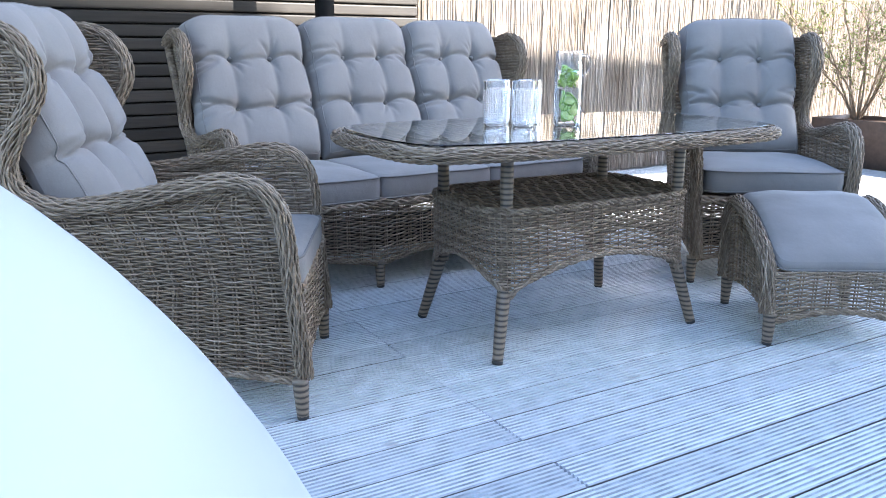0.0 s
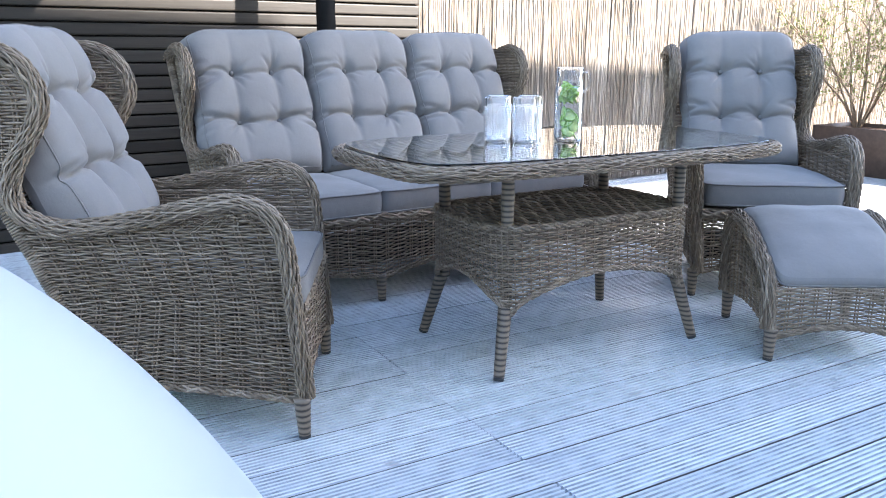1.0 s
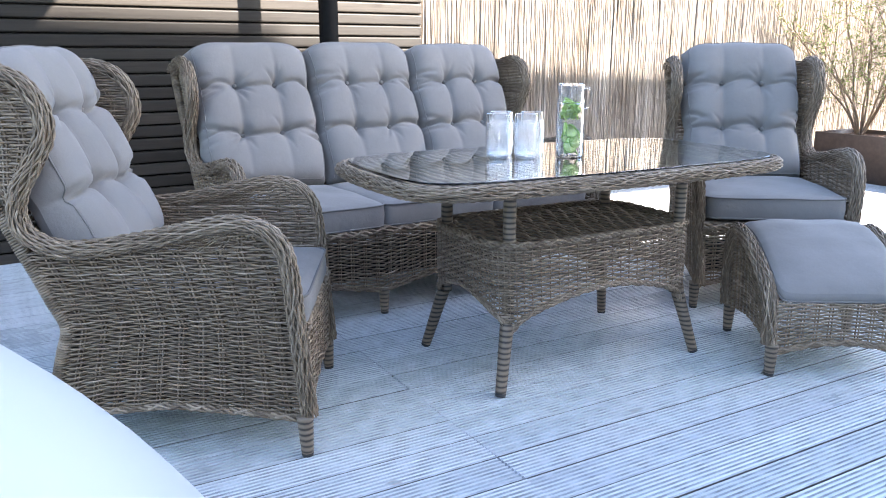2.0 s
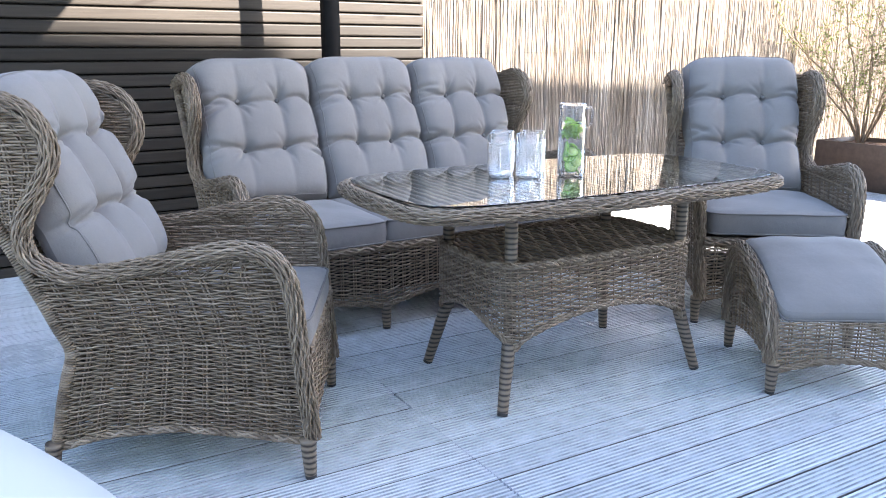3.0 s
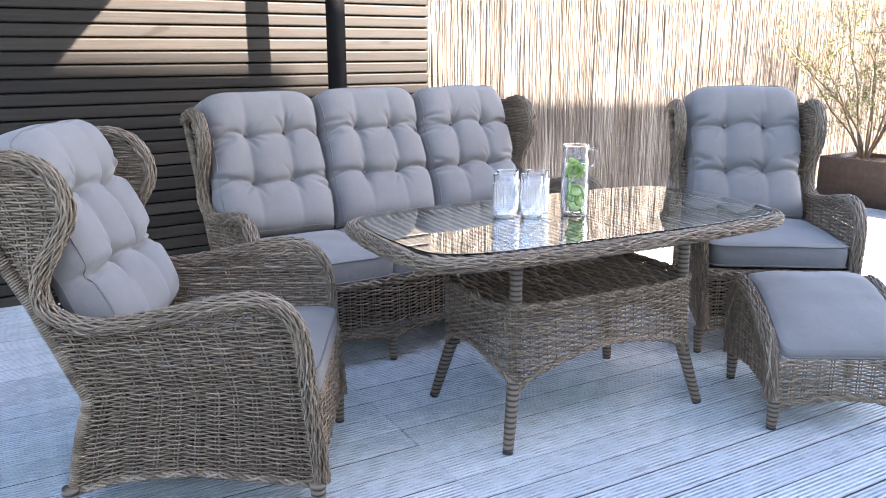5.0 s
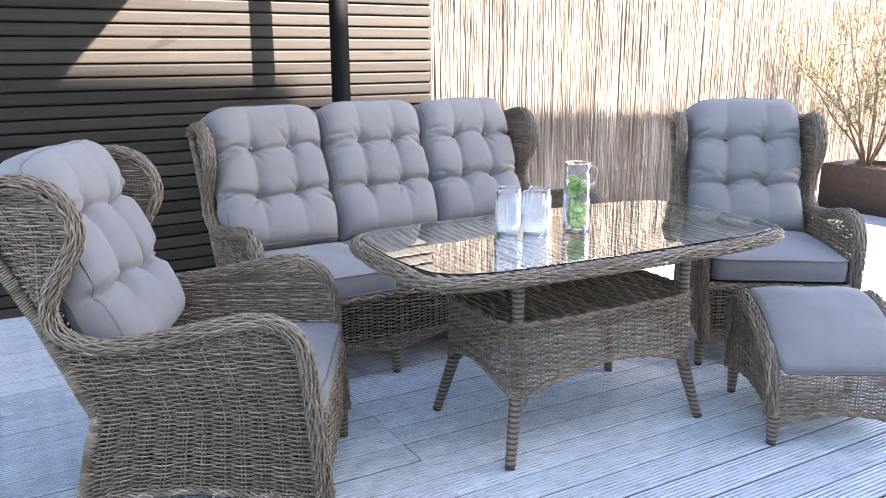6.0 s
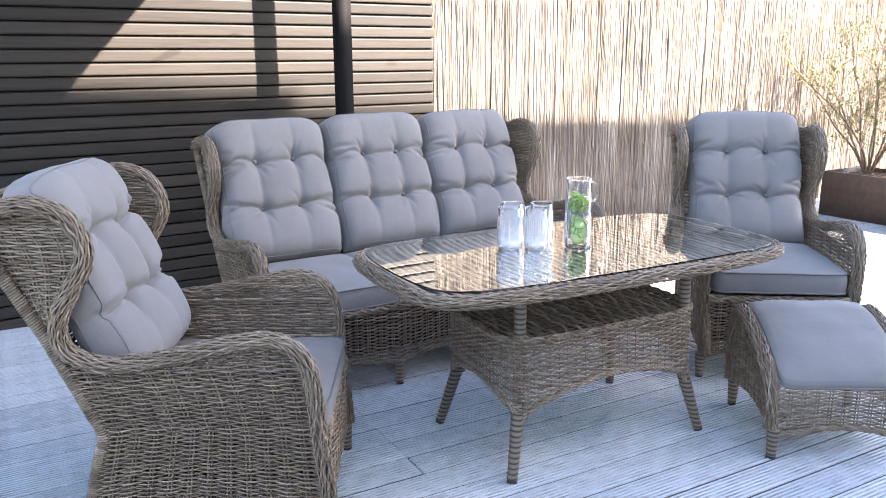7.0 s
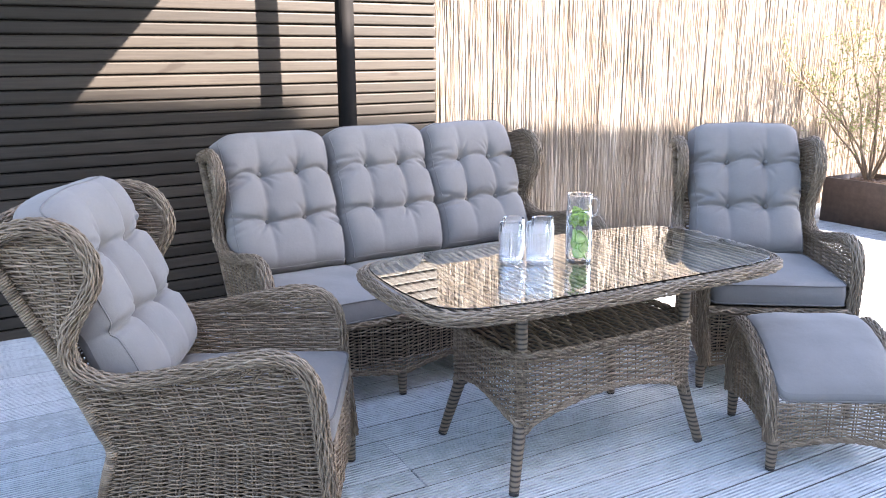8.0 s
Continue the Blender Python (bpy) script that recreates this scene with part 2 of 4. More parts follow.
def coil(builder, q, radius, strand=0.0036, pitch=0.0076, side=(1, 0, 0), k=5, around=10):
    """Cane wound tightly round a line, in lengths of a few turns each."""
    q, s = smooth_path(q, 0.01)
    turns = s[-1] / pitch
    t, b, n = frames_along(q, side)
    start = 0.0
    while start < turns - 0.5:
        end = min(turns, start + 3.0)
        w = np.arange(start, end + 0.05, 1.0 / around)
        at = w * pitch
        pick = lambda x: np.stack([np.interp(at, s, x[:, i]) for i in range(3)], 1)
        o = pick(b) * np.cos(w * 2 * math.pi)[:, None] + pick(n) * np.sin(w * 2 * math.pi)[:, None]
        tube(builder, pick(q) + o * radius, strand, pick(t), k)
        start = end
    return builder


def smooth_path(points, step=0.012, closed=False):
    """An even Catmull-Rom line through the points."""
    p = np.asarray(points, float)
    if closed:
        p = np.concatenate([p[-1:], p, p[:2]])
    else:
        p = np.concatenate([2 * p[:1] - p[1:2], p, 2 * p[-1:] - p[-2:-1]])
    out = []
    for i in range(1, len(p) - 2):
        t = np.linspace(0, 1, 24, endpoint=False)[:, None]
        a, b, c, d = p[i - 1], p[i], p[i + 1], p[i + 2]
        out.append(0.5 * (2 * b + (c - a) * t + (2 * a - 5 * b + 4 * c - d) * t ** 2 + (3 * b - a - 3 * c + d) * t ** 3))
    q = np.concatenate(out + [p[-2:-1]])
    s = np.concatenate([[0], np.cumsum(np.linalg.norm(np.diff(q, axis=0), axis=1))])
    n = max(4, int(s[-1] / step))
    want = np.linspace(0, s[-1], n)
    return np.stack([np.interp(want, s, q[:, k]) for k in range(3)], 1), want


def frames_along(q, side):
    """Tangent, a vector near side and the third one, at each point."""
    t = unit(np.gradient(q, axis=0))
    side = np.broadcast_to(np.asarray(side, float), q.shape)
    b = unit(side - t * (side * t).sum(1, keepdims=True))
    return t, b, np.cross(t, b)


def tube(builder, q, radius, side=(0, 0, 1), k=6, caps=True):
    q = np.asarray(q, float)
    t, b, n = frames_along(q, side)
    r = np.broadcast_to(np.asarray(radius, float).reshape(-1, 1), (len(q), 1))
    ang = np.arange(k) * 2 * math.pi / k
    ring = q[:, None] + (b[:, None] * np.cos(ang)[None, :, None] + n[:, None] * np.sin(ang)[None, :, None]) * r[:, None]
    f = ring_faces(1, len(q), k).tolist()
    if caps:
        f += [list(range(k))[::-1], [(len(q) - 1) * k + i for i in range(k)]]
    builder.v.append(ring.reshape(-1, 3))
    builder.f.extend([[i + builder.n for i in g] for g in f])
    builder.n += len(q) * k
    return builder


def braid(builder, points, wide, thick, side=(1, 0, 0), m=18, turn=0.85, closed=False):
    """A plaited roll: long strands that wind slowly round a path, with a few that wind against them."""
    q, s = smooth_path(points, 0.011, closed)
    t, b, n = frames_along(q, side)
    if closed:
        turn = s[-1] / max(1, round(s[-1] / turn))
    tau = 2 * math.pi / turn
    rng = np.random.RandomState(int(1000 * s[-1]) % 9999)
    rings = []
    for sign, count, level in ((1, m, 1.0), (-1, max(2, m // 2), 0.97)):
        r = math.pi * (wide + thick) / count * (0.37 if sign > 0 else 0.24)
        for k in range(count):
            th = 2 * math.pi * k / count + sign * tau * s + 0.12 * np.sin(s * 31 + rng.uniform(0, 6))
            rad = level + sign * 0.13 * np.cos(m * tau * s * 0.83 + k * math.pi + rng.uniform(0, 1))
            out = b * np.cos(th)[:, None] * wide + n * np.sin(th)[:, None] * thick
            c = q + out * rad[:, None]
            o = unit(out)
            w = np.cross(t, o)
            rings.append(np.stack([c + w * r * math.cos(a) + o * r * math.sin(a) for a in np.arange(5) * 2 * math.pi / 5], 1))
    rings = np.stack(rings)
    builder.add(rings, ring_faces(len(rings), len(q), 5))
    core = np.stack([q + b * wide * 0.72, q + n * thick * 0.72, q - b * wide * 0.72, q - n * thick * 0.72], 1)
    builder.add(core, ring_faces(1, len(q), 4))
    return builder


def lathe(builder, profile, k=20, at=(0, 0, 0)):
    """Turns a list of (radius, z) round the z axis."""
    p = np.asarray(profile, float)
    ang = np.arange(k) * 2 * math.pi / k
    ring = np.stack([p[:, :1] * np.cos(ang), p[:, :1] * np.sin(ang), p[:, 1:].repeat(k, 1)], -1) + np.asarray(at)
    return builder.add(ring, ring_faces(1, len(p), k)[:, ::-1])


def box(builder, lo, hi, bevel=0.004):
    """A box with chamfered edges."""
    (x0, y0, z0), (x1, y1, z1) = lo, hi
    bm = bmesh.new()
    bmesh.ops.create_cube(bm, size=1)
    bmesh.ops.scale(bm, vec=(x1 - x0, y1 - y0, z1 - z0), verts=bm.verts)
    bmesh.ops.translate(bm, vec=((x0 + x1) / 2, (y0 + y1) / 2, (z0 + z1) / 2), verts=bm.verts)
    if bevel:
        bmesh.ops.bevel(bm, geom=bm.edges[:], offset=bevel, segments=2, affect="EDGES")
    bm.verts.index_update()
    base = builder.n
    builder.v.append(np.array([v.co[:] for v in bm.verts]))
    builder.f.extend([[v.index + base for v in f.verts] for f in bm.faces])
    builder.n += len(bm.verts)
    bm.free()
    return builder


def wrapped_leg(parent, top, foot, r0=0.024, r1=0.017):
    """A leg wound with cane, with a dark rubber foot."""
    top, foot = np.array(top, float), np.array(foot, float)
    n = 64
    s = np.linspace(0, 1, n)
    ax = foot - top
    length = np.linalg.norm(ax)
    cut = 1 - 0.012 / length
    q = top + ax * (s * cut)[:, None]
    r = r0 + (r1 - r0) * s + 0.0014 * np.abs(np.sin(s * length / 0.011 * math.pi))
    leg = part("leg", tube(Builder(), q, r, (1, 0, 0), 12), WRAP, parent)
    tip = np.array([top + ax * cut, top + ax * (cut + 0.001), foot - ax / length * 0.002, foot])
    part("rubber_foot", tube(Builder(), tip, np.array([r1 * 0.9, r1 * 1.02, r1 * 1.02, r1 * 0.85]), (1, 0, 0), 12), RUBBER, leg, "black rubber foot")
    return leg


def interp(pairs):
    a = np.asarray(pairs, float)
    return lambda x: np.interp(x, a[:, 0], a[:, 1])


# ---- cushions ----
def tufted_cushion(name, m, width, height, thick, seed):
    """A back cushion in nine puffs with four buttons; local x across, z up, front towards -y."""
    rng = np.random.RandomState(seed)
    cu = thing(name, m, "grey fabric back cushion with four tufted buttons", "cushion", "back cushions")
    nx, nz = 81, 121
    a, b = np.meshgrid(np.linspace(-1, 1, nx), np.linspace(0, 1, nz), indexing="ij")
    ca = np.array([-0.34, 0.34])
    rows = np.array([0.36, 0.68])
    edge = np.clip(1 - np.abs(a) ** 8, 0, 1) ** 0.5 * np.clip(1 - np.abs(2 * b - 1) ** 9, 0, 1) ** 0.5
    dip = np.zeros_like(a)
    for c in ca:
        dip += 0.026 * np.exp(-np.abs(a - c) / 0.10) * (0.16 + 0.84 * np.exp(-((b - 0.50) / 0.30) ** 2))
    wob = 0.012 * np.sin(a * 5 + seed)
    for r, dep in zip(rows, (0.034, 0.024)):
        dip += dep * (1 - 0.4 * np.abs(a) ** 3) * np.exp(-np.abs(b - r - wob) / np.where(b > r + wob, 0.026, 0.06))
        dip += 0.014 * np.exp(-((b - r - wob - 0.012 * np.cos((a - 0.02) * 9.2)) / 0.008) ** 2) * (0.35 + 0.65 * np.abs(a))
    for c in ca:
        for r in rows:
            dip += 0.024 * np.exp(-((a - c) ** 2 / 0.008 + (b - r) ** 2 / 0.003))
    for _ in range(14):
        sx, r = rng.choice([-1, 1]), rng.choice(rows) + rng.uniform(-0.05, 0.07)
        slope = rng.uniform(-0.16, 0.16)
        along = np.clip((np.abs(a) - rng.uniform(0.5, 0.75)) / 0.3, 0, 1) * (a * sx > 0)
        dip += 0.019 * along * np.exp(-((b - r - slope * (np.abs(a) - 0.6)) / 0.016) ** 2)
    for c in ca:
        for r in rows:
            for _ in range(5):
                th = rng.uniform(0, 6.28)
                da, db = (a - c) * width / 2, (b - r) * height
                along = da * math.cos(th) + db * math.sin(th)
                off = -da * math.sin(th) + db * math.cos(th)
                dip += 0.008 * np.exp(-(off / 0.007) ** 2) * np.exp(-((along - 0.045) / 0.035) ** 2)
    front = -(thick * 0.72 * edge - dip * edge)
    rear = thick * 0.28 * edge
    out = 1 + 0.018 * np.sin(b * 9.5 + seed) * (np.abs(a) > 0.5)
    pinch = 1 - 0.03 * np.exp(-((b - rows[0]) / 0.05) ** 2) - 0.02 * np.exp(-((b - rows[1]) / 0.05) ** 2)
    round_top = 1 - 0.06 * np.clip(np.abs(a) - 0.6, 0, 1) ** 2 * (b > 0.5) * (b - 0.5) * 12
    x = a * width / 2 * out * pinch
    z = b * height * round_top + 0.010 * (1 - a * a) * (b > 0.5) * (2 * b - 1) + 0.002 * np.sin(a * 7 + seed)
    b_ = Builder()
    idx = np.arange(nx * nz).reshape(nx, nz)
    quads = np.stack([idx[:-1, :-1], idx[1:, :-1], idx[1:, 1:], idx[:-1, 1:]], -1).reshape(-1, 4)
    b_.add(np.stack([x, front, z], -1), quads)
    b_.add(np.stack([x, rear, z], -1), quads[:, ::-1])
    part("cover", b_, FABRIC, cu)
    seam = idx[3:-3, 3:-3]
    loop = np.concatenate([seam[:, 0], seam[-1, 1:], seam[::-1, -1][1:], seam[0, ::-1][1:]])
    line = np.stack([x, front, z], -1).reshape(-1, 3)[loop]
    part("piping", tube(Builder(), smooth_path(line[::4], 0.012)[0], 0.003, (0, 1, 0), 5), PIPING, cu, "fabric piping along the seam")
    for c in ca:
        for r in rows:
            i, j = int(round((c + 1) / 2 * (nx - 1))), int(round(r * (nz - 1)))
            p = (x[i, j], front[i, j] - 0.009, z[i, j])
            bt = Builder()
            lathe(bt, [(0.0001, 0.010), (0.006, 0.009), (0.010, 0.006), (0.012, 0.001), (0.011, -0.004), (0.0001, -0.007)], 14)
            v = bt.v[0]
            bt.v[0] = np.stack([v[:, 0], -v[:, 2], v[:, 1]], -1) + np.array(p)
            part("button", bt, PIPING, cu, "fabric-covered button")
    return cu


def slab_cushion(name, m, width, depth, thick, label, group, crown=0.018, drape=None, piped=True):
    """A boxed seat cushion with piped edges; origin at the middle of its underside."""
    cu = thing(name, m, label, "cushion", group)
    n = 41
    a, b = np.meshgrid(np.linspace(-1, 1, n), np.linspace(-1, 1, n), indexing="ij")
    lim = np.maximum(1e-6, (np.abs(a) ** 14 + np.abs(b) ** 14) ** (1 / 14) / np.maximum(np.maximum(np.abs(a), np.abs(b)), 1e-6))
    x, y = a / np.maximum(lim, 1) * width / 2, b / np.maximum(lim, 1) * depth / 2
    puff = crown * (1 - a ** 4) * (1 - b ** 4) + 0.003 * np.sin(a * 6 + 1.3) * np.cos(b * 5)
    lift = drape(y) if drape else np.zeros_like(y)
    rim = np.clip((np.maximum(np.abs(a), np.abs(b)) - 0.93) / 0.07, 0, 1) ** 2 * 0.008
    top = thick + puff - rim + lift
    low = rim * 0.7 + lift
    idx = np.arange(n * n).reshape(n, n)
    quads = np.stack([idx[:-1, :-1], idx[1:, :-1], idx[1:, 1:], idx[:-1, 1:]], -1).reshape(-1, 4)
    loop = np.concatenate([idx[:, 0], idx[-1, 1:], idx[::-1, -1][1:], idx[0, ::-1][1:-1]])
    b_ = Builder()
    b_.add(np.stack([x, y, top], -1), quads)
    b_.add(np.stack([x, y, low], -1), quads[:, ::-1])
    side = []
    for f in (0.0, 0.25, 0.5, 0.75, 1.0):
        o = 1 + 0.014 * math.sin(f * math.pi)
        side.append(np.stack([x * o, y * o, low + (top - low) * f], -1).reshape(-1, 3)[loop])
    b_.add(np.stack(side).transpose(1, 0, 2), [])
    k = len(loop)
    base = b_.n - 5 * k
    for i in range(k):
        for j in range(4):
            p, q = base + i * 5 + j, base + ((i + 1) % k) * 5 + j
            b_.f.append([p, q, q + 1, p + 1])
    part("cover", b_, FABRIC, cu)
    for nm, level in (("piping", top), ("piping", low)) if piped else (("piping", low),):
        line = np.stack([x * 1.006, y * 1.006, level], -1).reshape(-1, 3)[loop]
        part(nm, tube(Builder(), np.concatenate([line, line[:1]]), 0.0042, (0, 0, 1), 5, False), PIPING, cu, "fabric piping along the edge")
    return cu


# ---- wicker seats: f runs forward (-y), profile shared by armchairs and sofa ----
RIM = [(-0.55, 1.05), (-0.47, 1.085), (-0.39, 1.095), (-0.315, 1.07), (-0.27, 1.01), (-0.262, 0.94), (-0.30, 0.865),
       (-0.345, 0.79), (-0.36, 0.72), (-0.335, 0.665), (-0.25, 0.63), (-0.14, 0.635), (-0.02, 0.655), (0.10, 0.68),
       (0.20, 0.695), (0.28, 0.68), (0.33, 0.63), (0.35, 0.55), (0.36, 0.42), (0.372, 0.27), (0.385, 0.12)]
BACK_LINE = interp([(0.09, -0.355), (0.25, -0.315), (0.40, -0.272), (0.55, -0.33), (0.70, -0.395), (0.90, -0.50), (1.10, -0.60)])
WING_FRONT = interp([(0.62, -0.25), (0.66, -0.325), (0.72, -0.355), (0.79, -0.34), (0.865, -0.30), (0.94, -0.265), (1.01, -0.275), (1.06, -0.32), (1.085, -0.40), (1.10, -0.45)])
SIDE_BACK = interp([(0.10, -0.355), (0.25, -0.315), (0.40, -0.272), (0.55, -0.33), (0.62, -0.36), (0.635, -0.22), (0.655, -0.02), (0.68, 0.10), (0.695, 0.20)])
SIDE_FRONT = interp([(0.1, 0.385), (0.42, 0.36), (0.55, 0.35), (0.63, 0.33), (0.68, 0.28), (0.695, 0.21)])
SIDE_LOW = interp([(-0.36, 0.10), (-0.2, 0.145), (0.0, 0.16), (0.2, 0.135), (0.39, 0.105)])


def wicker_seat(name, m, half, feet, label, category, group=""):
    ob = thing(name, m, label, category, group)
    hw = interp([(0.0, half - 0.035), (0.6, half), (1.1, half + 0.005)])
    for sx in (-1, 1):
        def side(u, v):
            z = 0.105 + v * 0.585
            f = SIDE_BACK(z) + (SIDE_FRONT(z) - SIDE_BACK(z)) * u
            z = z + (SIDE_LOW(f) - 0.105) * (1 - v) ** 2
            return np.stack([sx * hw(z), -f, z], -1)
        part("side_panel", weave(Builder(), side, 12, 76, 0.74, 0.0058), WICKER, ob, kind="stuff")

        def lining(u, v):
            p = side(u, v)
            p[..., 0] -= sx * 0.024
            return p
        part("inner_side_panel", weave(Builder(), lining, 12, 66, 0.98, 0.003, 4), WICKER, ob, kind="stuff")

        def wing(u, v):
            z = 0.62 + v * 0.475
            f = BACK_LINE(z) + (WING_FRONT(z) - BACK_LINE(z)) * u
            return np.stack([sx * (hw(z) - 0.03 * (1 - u) ** 2), -f, z], -1)
        part("wing", weave(Builder(), wing, 5, 60), WICKER, ob, kind="stuff")

        def wing_lining(u, v):
            p = wing(u, v)
            p[..., 0] -= sx * 0.019
            return p
        part("inner_wing", weave(Builder(), wing_lining, 5, 56, 0.98, 0.003, 4), WICKER, ob, kind="stuff")
        part("rim", braid(Builder(), [(sx * hw(z), -f, z) for f, z in RIM], 0.025, 0.022), WICKER, ob, "thick plaited wicker rim")
        part("base_rim", braid(Builder(), [(sx * hw(SIDE_LOW(f)), -f, SIDE_LOW(f)) for f in np.linspace(-0.35, 0.385, 12)], 0.008, 0.008, m=4, turn=0.12), WICKER, ob)
        bp = [(sx * (hw(z) - 0.008), -BACK_LINE(z), z) for z in np.linspace(0.10, 1.08, 14)]
        edge_post = part("back_edge", coil(Builder(), bp, 0.0165, 0.0034), WICKER, ob, "back edge wound with cane", kind="stuff")
        part("core", tube(Builder(), smooth_path(bp, 0.02)[0], 0.015, (1, 0, 0), 8), WRAP, edge_post)

    def rear(u, v):
        z = 0.11 + v * 0.97
        return np.stack([(2 * u - 1) * (hw(z) - 0.015), -BACK_LINE(z) + 0.02 * np.cos((2 * u - 1) * 1.5) * v, z], -1)
    part("back_panel", weave(Builder(), rear, int(half * 2 / 0.06), 110, 0.9, steps=4), WICKER, ob, kind="stuff")
    top = [((2 * u - 1) * half, 0.56 + 0.02 * math.cos((2 * u - 1) * 1.5), 1.06 + 0.02 * math.cos((2 * u - 1) * 1.4)) for u in np.linspace(0, 1, 9)]
    part("top_rim", braid(Builder(), top, 0.022, 0.022, (0, 1, 0)), WICKER, ob)

    def low(x):
        fx = np.array(sorted(feet))
        gap = np.min(np.abs(np.asarray(x)[..., None] - fx), -1)
        return 0.105 + 0.055 * np.clip(gap / 0.28, 0, 1) ** 0.8

    def front(u, v):
        x = (2 * u - 1) * (half - 0.03)
        z = low(x) + v * (0.375 - low(x))
        return np.stack([x, -0.372 - 0.012 * np.cos((2 * u - 1) * 1.5) + 0 * v, z], -1)
    part("front_panel", weave(Builder(), front, int(round(half * 2 / 0.062)), 30, 0.76, 0.0085), WICKER, ob, kind="stuff")
    xs = np.linspace(-half + 0.03, half - 0.03, 40)
    part("front_base_rim", braid(Builder(), [(x, -0.376, float(low(x))) for x in xs], 0.008, 0.008, (0, 1, 0), 4, 0.12), WICKER, ob)
    part("seat_rail", braid(Builder(), [(x, -0.37, 0.382) for x in (-half + 0.03, 0, half - 0.03)], 0.018, 0.016, (0, 1, 0), 6, 0.3), WICKER, ob, kind="stuff")
    part("seat_deck", box(Builder(), (-half + 0.03, -0.35, 0.365), (half - 0.03, 0.30, 0.383)), WRAP, ob)
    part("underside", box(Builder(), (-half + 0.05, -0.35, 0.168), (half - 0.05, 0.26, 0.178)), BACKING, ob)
    for x in feet:
        wrapped_leg(ob, (x, -0.372, 0.125), (x, -0.376, 0.0))
    for x in (feet[0], feet[-1]):
        wrapped_leg(ob, (x, 0.35, 0.125), (x, 0.37, 0.0))
    return ob


ARM_LABEL = "grey-brown woven wicker wing armchair on wrapped legs"
chair_l = pose(-0.775, 2.515, 0, 0, 0, 94.2)
chair_r = pose(1.482, 4.0, 0, 0, 0, -3.3)
sofa_m = pose(-0.2164, 4.0143, 0, 0, 0, 34)
armchair = wicker_seat("wing_armchair", chair_l, 0.345, (-0.332, 0.332), ARM_LABEL, "armchair", "wing armchairs")
copy_thing(armchair, chair_r)
wicker_seat("wing_sofa", sofa_m, 0.94, (-0.915, -0.33, 0.33, 0.915), "long grey-brown woven wicker wing sofa with three seats", "sofa")

RECLINE = pose(0, 0, 0, -23)
for m, dx, s, tall, up in ((chair_l, 0, 3, 0.695, -0.025), (chair_r, 0, 8, 0.725, 0.02), (sofa_m, -0.612, 5, 0.72, 0), (sofa_m, -0.025, 11, 0.725, 0), (sofa_m, 0.56, 2, 0.72, 0)):
    tufted_cushion("back_cushion", m @ Matrix.Translation((dx, 0.23 if s == 3 else 0.25, 0.495)) @ RECLINE, 0.584, tall, 0.185, s)
    slab_cushion("seat_cushion", m @ Matrix.Translation((dx, -0.075, 0.396 + up)), 0.60, 0.62, 0.105, "grey fabric seat cushion with piped edges", "seat cushions")

# ---- footstool ----
OT_RIM = [(-0.235, 0.12), (-0.25, 0.25), (-0.24, 0.38), (-0.19, 0.448), (-0.10, 0.445), (0.0, 0.415), (0.10, 0.37), (0.18, 0.32), (0.232, 0.25), (0.245, 0.12)]
OT_TOP = interp([(-0.25, 0.36), (-0.19, 0.44), (-0.10, 0.44), (0.0, 0.41), (0.10, 0.365), (0.18, 0.315), (0.245, 0.2)])
OT_LOW = interp([(-0.25, 0.10), (-0.1, 0.135), (0.0, 0.14), (0.1, 0.13), (0.25, 0.085)])
stool = thing("footstool", pose(1.435, 3.10, 0), "grey-brown woven wicker footstool with a sloping top", "footstool")
for sx in (-1, 1):
    def flank(u, v):
        f = -0.245 + 0.49 * u
        z = OT_LOW(f) + v * (OT_TOP(f) - OT_LOW(f))
        return np.stack([sx * (0.25 + 0.012 * v), -f, z], -1)
    part("side_panel", weave(Builder(), flank, 12, 40, 0.84, 0.0055), WICKER, stool, kind="stuff")
    part("rim", braid(Builder(), [(sx * 0.258, -f, z) for f, z in OT_RIM], 0.024, 0.022), WICKER, stool, "thick plaited wicker rim")
    for f in (-0.235, 0.245):
        wrapped_leg(stool, (sx * 0.245, -f, 0.12), (sx * 0.247, -f, 0.0))
for f, top in ((0.248, 0.275), (-0.248, 0.40)):
    def cross(u, v):
        x = (2 * u - 1) * 0.245
        lo = 0.085 + 0.045 * np.cos((2 * u - 1) * 1.5)
        return np.stack([x, -f + 0 * v, lo + v * (top - lo)], -1)
    part("end_panel", weave(Builder(), cross, 10, int((top - 0.1) / 0.0078), 0.86, 0.005), WICKER, stool, kind="stuff")
part("base_rim", braid(Builder(), [((2 * u - 1) * 0.245, -0.252, 0.085 + 0.045 * math.cos((2 * u - 1) * 1.5)) for u in np.linspace(0, 1, 9)], 0.008, 0.008, (0, 1, 0), 4, 0.12), WICKER, stool)
DRAPE = interp([(-0.27, -0.105), (-0.20, -0.055), (-0.1, 0.0), (0.0, 0.045), (0.1, 0.078), (0.19, 0.085), (0.25, 0.07)])
slab_cushion("footstool_cushion", pose(1.435, 3.095, 0.35), 0.46, 0.465, 0.045, "grey fabric pad draped over the footstool", "", 0.02, DRAPE, False)

# ---- table ----
TABLE = pose(0.45, 3.10, 0, 0, 0, 30)
table = thing("dining_table", TABLE, "grey-brown woven wicker table with a glass top and a shelf", "table")


